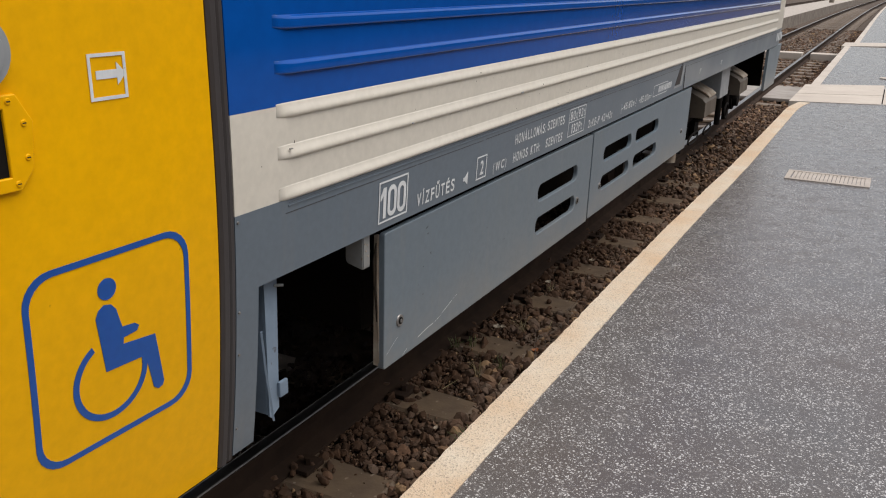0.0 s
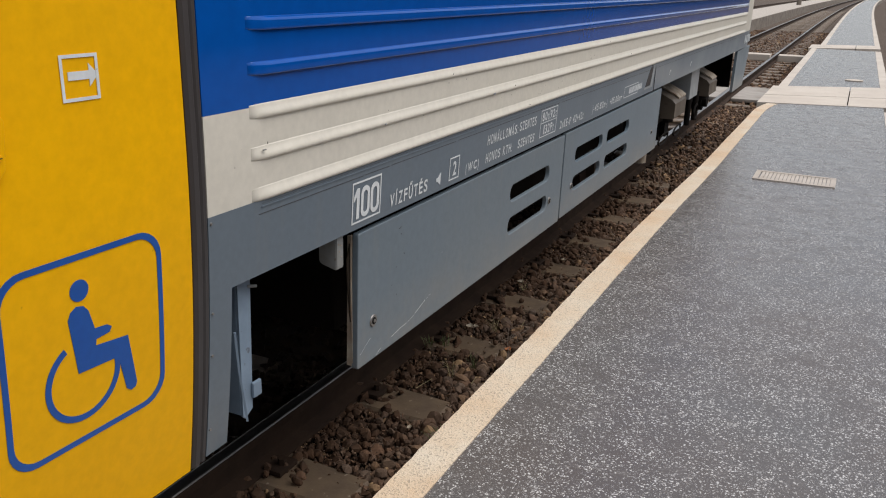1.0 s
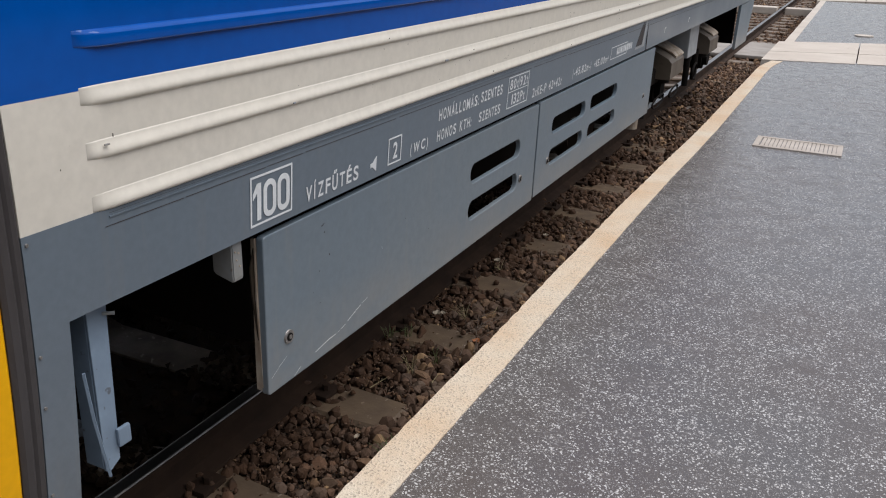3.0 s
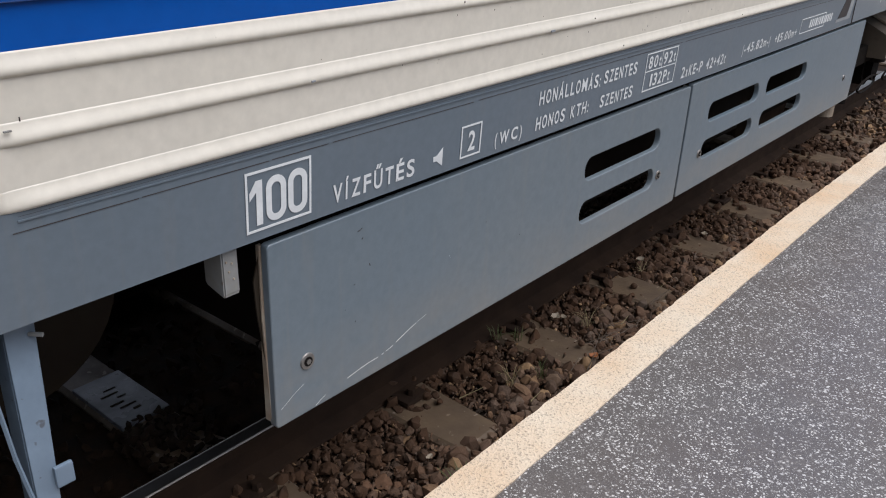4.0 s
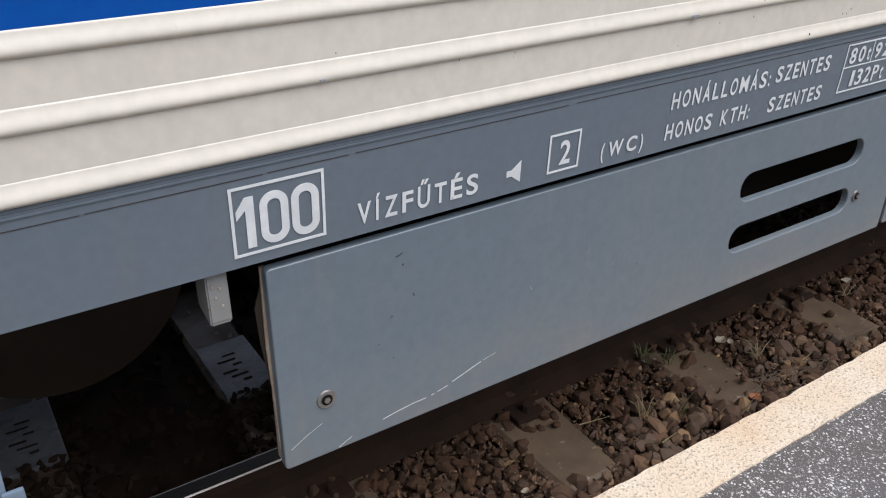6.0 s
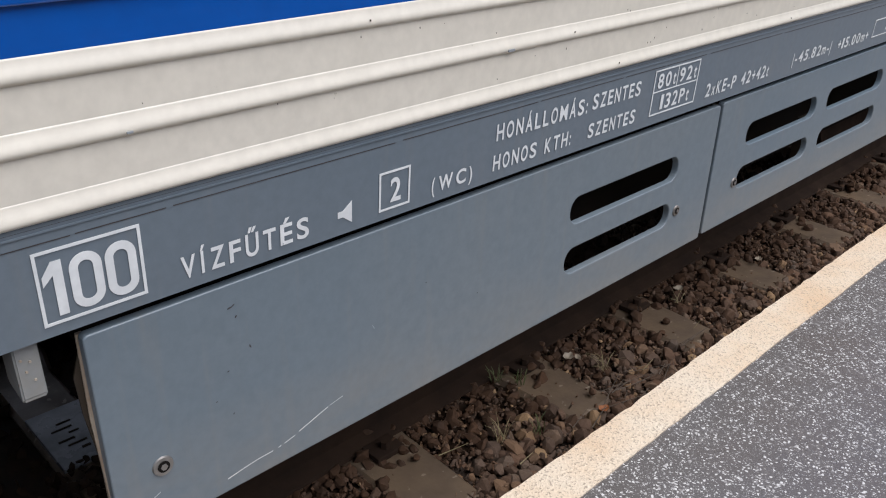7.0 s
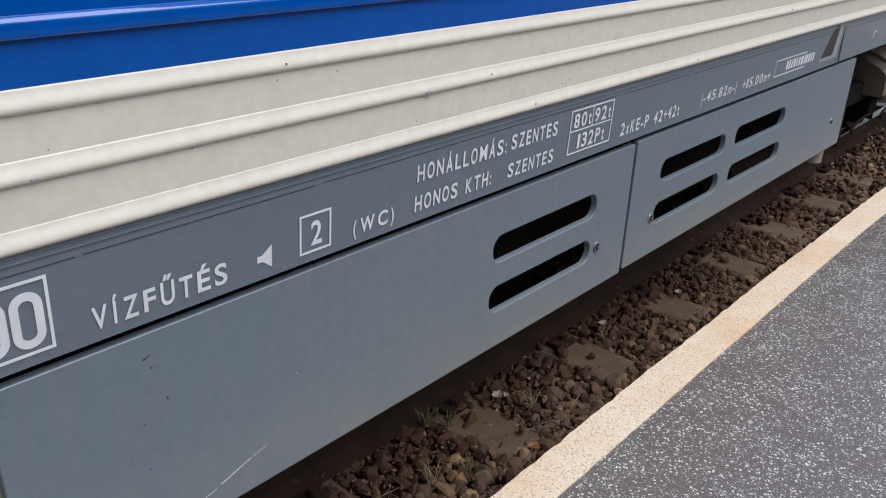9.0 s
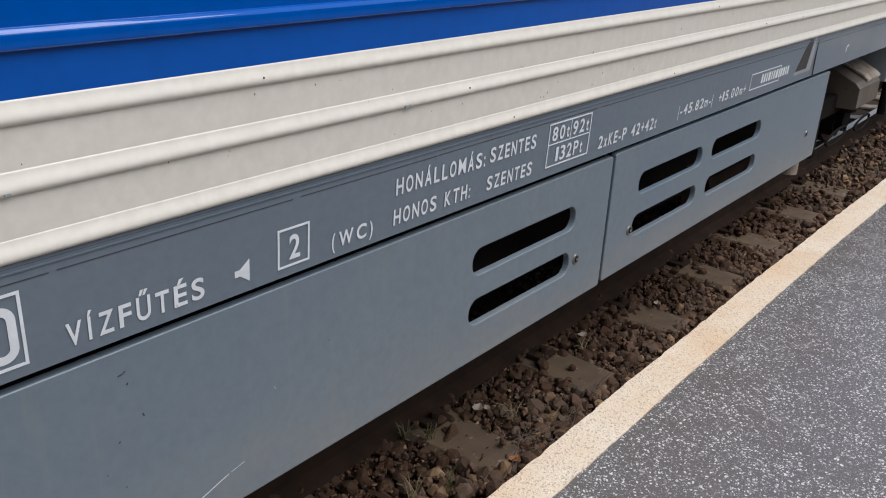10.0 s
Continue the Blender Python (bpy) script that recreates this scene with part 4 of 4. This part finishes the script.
def pile(name, pts, sizes, shapes, parent, label, mat=None):
    """Many stones joined into one mesh."""
    rot = rotations(len(pts))
    sq = np.stack([sizes * rng.uniform(0.85, 1.25, len(pts)), sizes * rng.uniform(0.7, 1.05, len(pts)), sizes * rng.uniform(0.5, 0.85, len(pts))], -1)
    V, F, base = [], [], 0
    pick = rng.integers(0, len(shapes), len(pts))
    for k, (vs, fs) in enumerate(shapes):
        idx = np.nonzero(pick == k)[0]
        if not len(idx):
            continue
        w = np.einsum("nij,nvj->nvi", rot[idx], vs[None] * sq[idx][:, None]) + pts[idx][:, None]
        V.append(w.reshape(-1, 3))
        F.append((fs[None] + (np.arange(len(idx)) * len(vs))[:, None, None] + base).reshape(-1, 3))
        base += len(idx) * len(vs)
    V, F = np.concatenate(V), np.concatenate(F)
    me = bpy.data.meshes.new(name)
    me.vertices.add(len(V))
    me.vertices.foreach_set("co", V.ravel())
    me.loops.add(F.size)
    me.loops.foreach_set("vertex_index", F.ravel().astype(np.int32))
    me.polygons.add(len(F))
    me.polygons.foreach_set("loop_start", np.arange(0, F.size, 3, dtype=np.int32))
    me.update(calc_edges=True)
    me.shade_flat()
    me.materials.append(mat or M_STONE)
    ob = new(name, me)
    if parent:
        ob.parent = parent
        return tagged(ob, label, kind="stuff")
    return tagged(ob, label, "ballast", kind="stuff")


lower = field(-0.74, EDGE + 0.02, -2.0, 6.0, 0.040, -0.492, 0.010)
upper = field(-0.72, EDGE + 0.01, -2.0, 6.0, 0.038, -0.468, 0.016, 0.08)
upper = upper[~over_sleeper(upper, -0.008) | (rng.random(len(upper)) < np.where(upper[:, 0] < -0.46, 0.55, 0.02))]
upper[:, 2] += 0.02 * over_sleeper(upper, -0.02)
lower = lower[~over_sleeper(lower, -0.03)]
pickable = (upper[:, 1] > 0.85) & (upper[:, 1] < 2.2) & (upper[:, 0] > -0.36)
singles = upper[pickable][:300]
# Stones towards the rail turn darker, as the car's shade does.
in_car_shade = upper[:, 0] < -0.36 + rng.normal(0, 0.07, len(upper))
shade_stones = upper[in_car_shade & ~pickable]
rest = np.concatenate([upper[~pickable & ~in_car_shade], upper[pickable][300:]])
sizes_of = lambda n, lo, hi: lo + (hi - lo) * rng.random(n) ** 1.8
ballast = pile("ballast", rest, sizes_of(len(rest), 0.015, 0.040), FINE, None, "brown dusty railway ballast stones between the sleepers")
pile("ballast_layer", lower, sizes_of(len(lower), 0.016, 0.032), COARSE, ballast, "brown dusty ballast stones")
pile("ballast_layer", shade_stones, sizes_of(len(shade_stones), 0.015, 0.036), FINE, ballast, "rust-stained ballast stones darkened for the car's shade", M_DUSKY)
# Near-black sheet puts the car's shade on the ground between the rails.
bed = part("shade_bed", ribbon(-2.6, -0.43, stations(-3, 10.5, 0.5), BED - 0.015, BED + 0.006, 0.0, 0.06), M_OIL_SHADE, ballast, "oil-black sheet for the car's shade between the rails")
grit = field(-0.66, EDGE, -0.6, 5.0, 0.020, -0.464, 0.013, 0.25)
grit = grit[~over_sleeper(grit, -0.02) | (rng.random(len(grit)) < 0.12)]
pile("ballast_layer", grit, sizes_of(len(grit), 0.005, 0.014), COARSE, ballast, "fine brown gravel between the stones")
mid = field(-0.72, EDGE, 6.0, 12.6, 0.050, -0.475, 0.016)
mid[:, 2] += 0.02 * np.clip((mid[:, 1] - 5.5) / 3, 0, 1)
pile("ballast_layer", mid, sizes_of(len(mid), 0.024, 0.044), COARSE, ballast, "brown dusty ballast stones")
# Stones and grit under the car are black to deepen its shade.
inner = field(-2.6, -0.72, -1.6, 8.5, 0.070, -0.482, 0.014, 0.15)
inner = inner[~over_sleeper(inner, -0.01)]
pile("ballast_layer", inner, sizes_of(len(inner), 0.022, 0.042), COARSE, ballast, "oil-black ballast stones for the shade under the car", M_OIL_SHADE)
shade_grit = field(-1.24, -0.76, -1.6, 5.0, 0.034, -0.455, 0.010)
shade_grit = shade_grit[over_sleeper(shade_grit, 0.04)]
pile("ballast_layer", shade_grit, sizes_of(len(shade_grit), 0.018, 0.034), COARSE, ballast, "oil-black grit for the shade over the sleepers", M_OIL_SHADE)
far = field(-3.0, EDGE, 12.6, 40.0, 0.11, -0.485, 0.016)
far = far[~over_sleeper(far, 0.0)]
pile("ballast_layer", far, sizes_of(len(far), 0.04, 0.07), COARSE, ballast, "brown dusty ballast stones")
stone_meshes = []
for k, (vs, fs) in enumerate(FINE):
    me = bpy.data.meshes.new("stone")
    me.from_pydata([tuple(v) for v in vs], [], [tuple(f) for f in fs.tolist()])
    me.materials.append(M_STONE_ONE)
    stone_meshes.append(me)
random.seed(21)
for p in singles:
    s = 0.016 + 0.026 * random.random() ** 1.7
    ob = new("stone", stone_meshes[random.randrange(len(stone_meshes))])
    ob.parent = ballast
    ob.matrix_basis = Matrix.LocRotScale(Vector(p), Euler([random.uniform(0, 6.28) for _ in range(3)]), Vector((s * random.uniform(0.9, 1.3), s * random.uniform(0.75, 1.05), s * random.uniform(0.55, 0.9))))

# ---------------- dry grass and twigs ----------------
def tuft(at, n, height, spread, mat, label, flat=0.0):
    bm = bmesh.new()
    for _ in range(n):
        a = random.uniform(0, 6.28)
        lean = random.uniform(0.3, 1.0) * spread
        h = height * random.uniform(0.5, 1.0)
        w = random.uniform(0.0012, 0.0026)
        root = Vector(at) + Vector((random.uniform(-0.02, 0.02), random.uniform(-0.02, 0.02), 0))
        tip = root + Vector((math.cos(a) * lean, math.sin(a) * lean, h))
        midp = root.lerp(tip, 0.5) + Vector((0, 0, h * 0.25))
        across = Vector((-math.sin(a), math.cos(a), 0)) * w
        up = Vector((0, 0, w))
        rings = [[c + across * k, c - across * k, c + up * k] for c, k in ((root, 1.0), (midp, 0.8), (tip, 0.2))]
        vs = [[bm.verts.new(p) for p in r] for r in rings]
        for r, s in zip(vs, vs[1:]):
            for i in range(3):
                bm.faces.new((r[i], r[(i + 1) % 3], s[(i + 1) % 3], s[i]))
    return tagged(part("grass_tuft", bm, mat, None), label, "grass", "tufts in the ballast")


random.seed(33)
tuft((-0.10, 0.80, -0.45), 30, 0.085, 0.08, M_GREEN, "small faded green grass tuft among the stones")
tuft((-0.02, 0.42, -0.46), 14, 0.05, 0.06, M_STRAW, "small dry grass tuft among the stones")
tuft((0.09, 1.98, -0.435), 34, 0.035, 0.14, M_STRAW, "flattened dry grass beside the platform wall")
tuft((0.05, 2.12, -0.435), 34, 0.035, 0.14, M_STRAW, "flattened dry grass beside the platform wall")
tuft((-0.36, 2.05, -0.44), 14, 0.09, 0.09, M_STRAW, "thin dry stalks among the stones")
tuft((-0.34, 1.42, -0.44), 10, 0.08, 0.08, M_STRAW, "thin dry stalks among the stones")
tuft((0.10, 3.05, -0.435), 34, 0.035, 0.14, M_STRAW, "flattened dry grass beside the platform wall")
tuft((-0.45, 2.75, -0.46), 8, 0.06, 0.10, M_STRAW, "thin dry stalks among the stones")
for k in range(26):
    yy = random.uniform(0.2, 5.0)
    a = random.uniform(-0.6, 0.6)
    ln = random.uniform(0.05, 0.16)
    xx = random.uniform(0.02, 0.14) if k % 3 else random.uniform(-0.5, 0.1)
    d = Vector((math.sin(a), math.cos(a), random.uniform(-0.1, 0.15))) * ln
    c = Vector((xx, yy, -0.425))
    bm = cyl(bmesh.new(), c, d.normalized(), random.uniform(0.0012, 0.0028), ln, 6, 0.0008)
    tagged(part("twig", bm, M_STRAW, None), "thin dry twig lying on the stones", "twig", "twigs on the ballast")
for k in range(44):
    yy = random.gauss(2.15, 0.28)
    a = random.gauss(0.0, 0.35)
    ln = random.uniform(0.08, 0.22)
    d = Vector((math.sin(a), math.cos(a), random.uniform(-0.08, 0.12))) * ln
    c = Vector((random.uniform(-0.26, 0.04), yy, random.uniform(-0.435, -0.405)))
    bm = cyl(bmesh.new(), c, d.normalized(), random.uniform(0.0012, 0.0022), ln, 6, 0.0008)
    tagged(part("twig", bm, M_TWIG, None), "thin grey-brown dead stem beside the platform wall", "twig", "twigs on the ballast")


def leaf(at, size, mat, label):
    """A small curled dead leaf with a raised midrib."""
    turn, n = random.uniform(0, 6.28), 7
    secs = []
    for i in range(n):
        t = i / (n - 1)
        w = size * 0.42 * math.sin(math.pi * (0.08 + 0.86 * t)) * random.uniform(0.75, 1.1)
        lift = size * 0.25 * (2 * t - 1) ** 2
        ring = [(size * (t - 0.5), -w, lift + w * 0.5), (size * (t - 0.5), 0, lift), (size * (t - 0.5), w, lift + w * 0.6), (size * (t - 0.5), w, lift + w * 0.6 - 0.0012), (size * (t - 0.5), 0, lift - 0.0015), (size * (t - 0.5), -w, lift + w * 0.5 - 0.0012)]
        secs.append([Vector(at) + Vector((x * math.cos(turn) - y * math.sin(turn), x * math.sin(turn) + y * math.cos(turn), z)) for x, y, z in ring])
    tagged(part("leaf", sweep(secs), mat, None), label, "leaf", "leaves on the ballast")


for x, y, z, size in ((-0.493, 1.985, -0.425, 0.055), (-0.506, 2.826, -0.425, 0.05), (-0.47, 2.02, -0.43, 0.035), (-0.27, 0.84, -0.425, 0.03), (-0.40, 3.4, -0.425, 0.045)):
    leaf((x, y, z), size, M_LEAF, "small pale dead leaf on the stones")
leaf((-0.191, 1.815, -0.43), 0.045, M_RUSTLEAF, "small orange dead leaf on the stones")
for at, n, hgt in (((-0.592, 1.669, -0.44), 14, 0.07), ((-0.524, 1.72, -0.44), 14, 0.07), ((-0.27, 1.548, -0.44), 12, 0.09)):
    tuft(at, n, hgt, 0.05, M_GREEN, "thin green-grey weed among the stones")
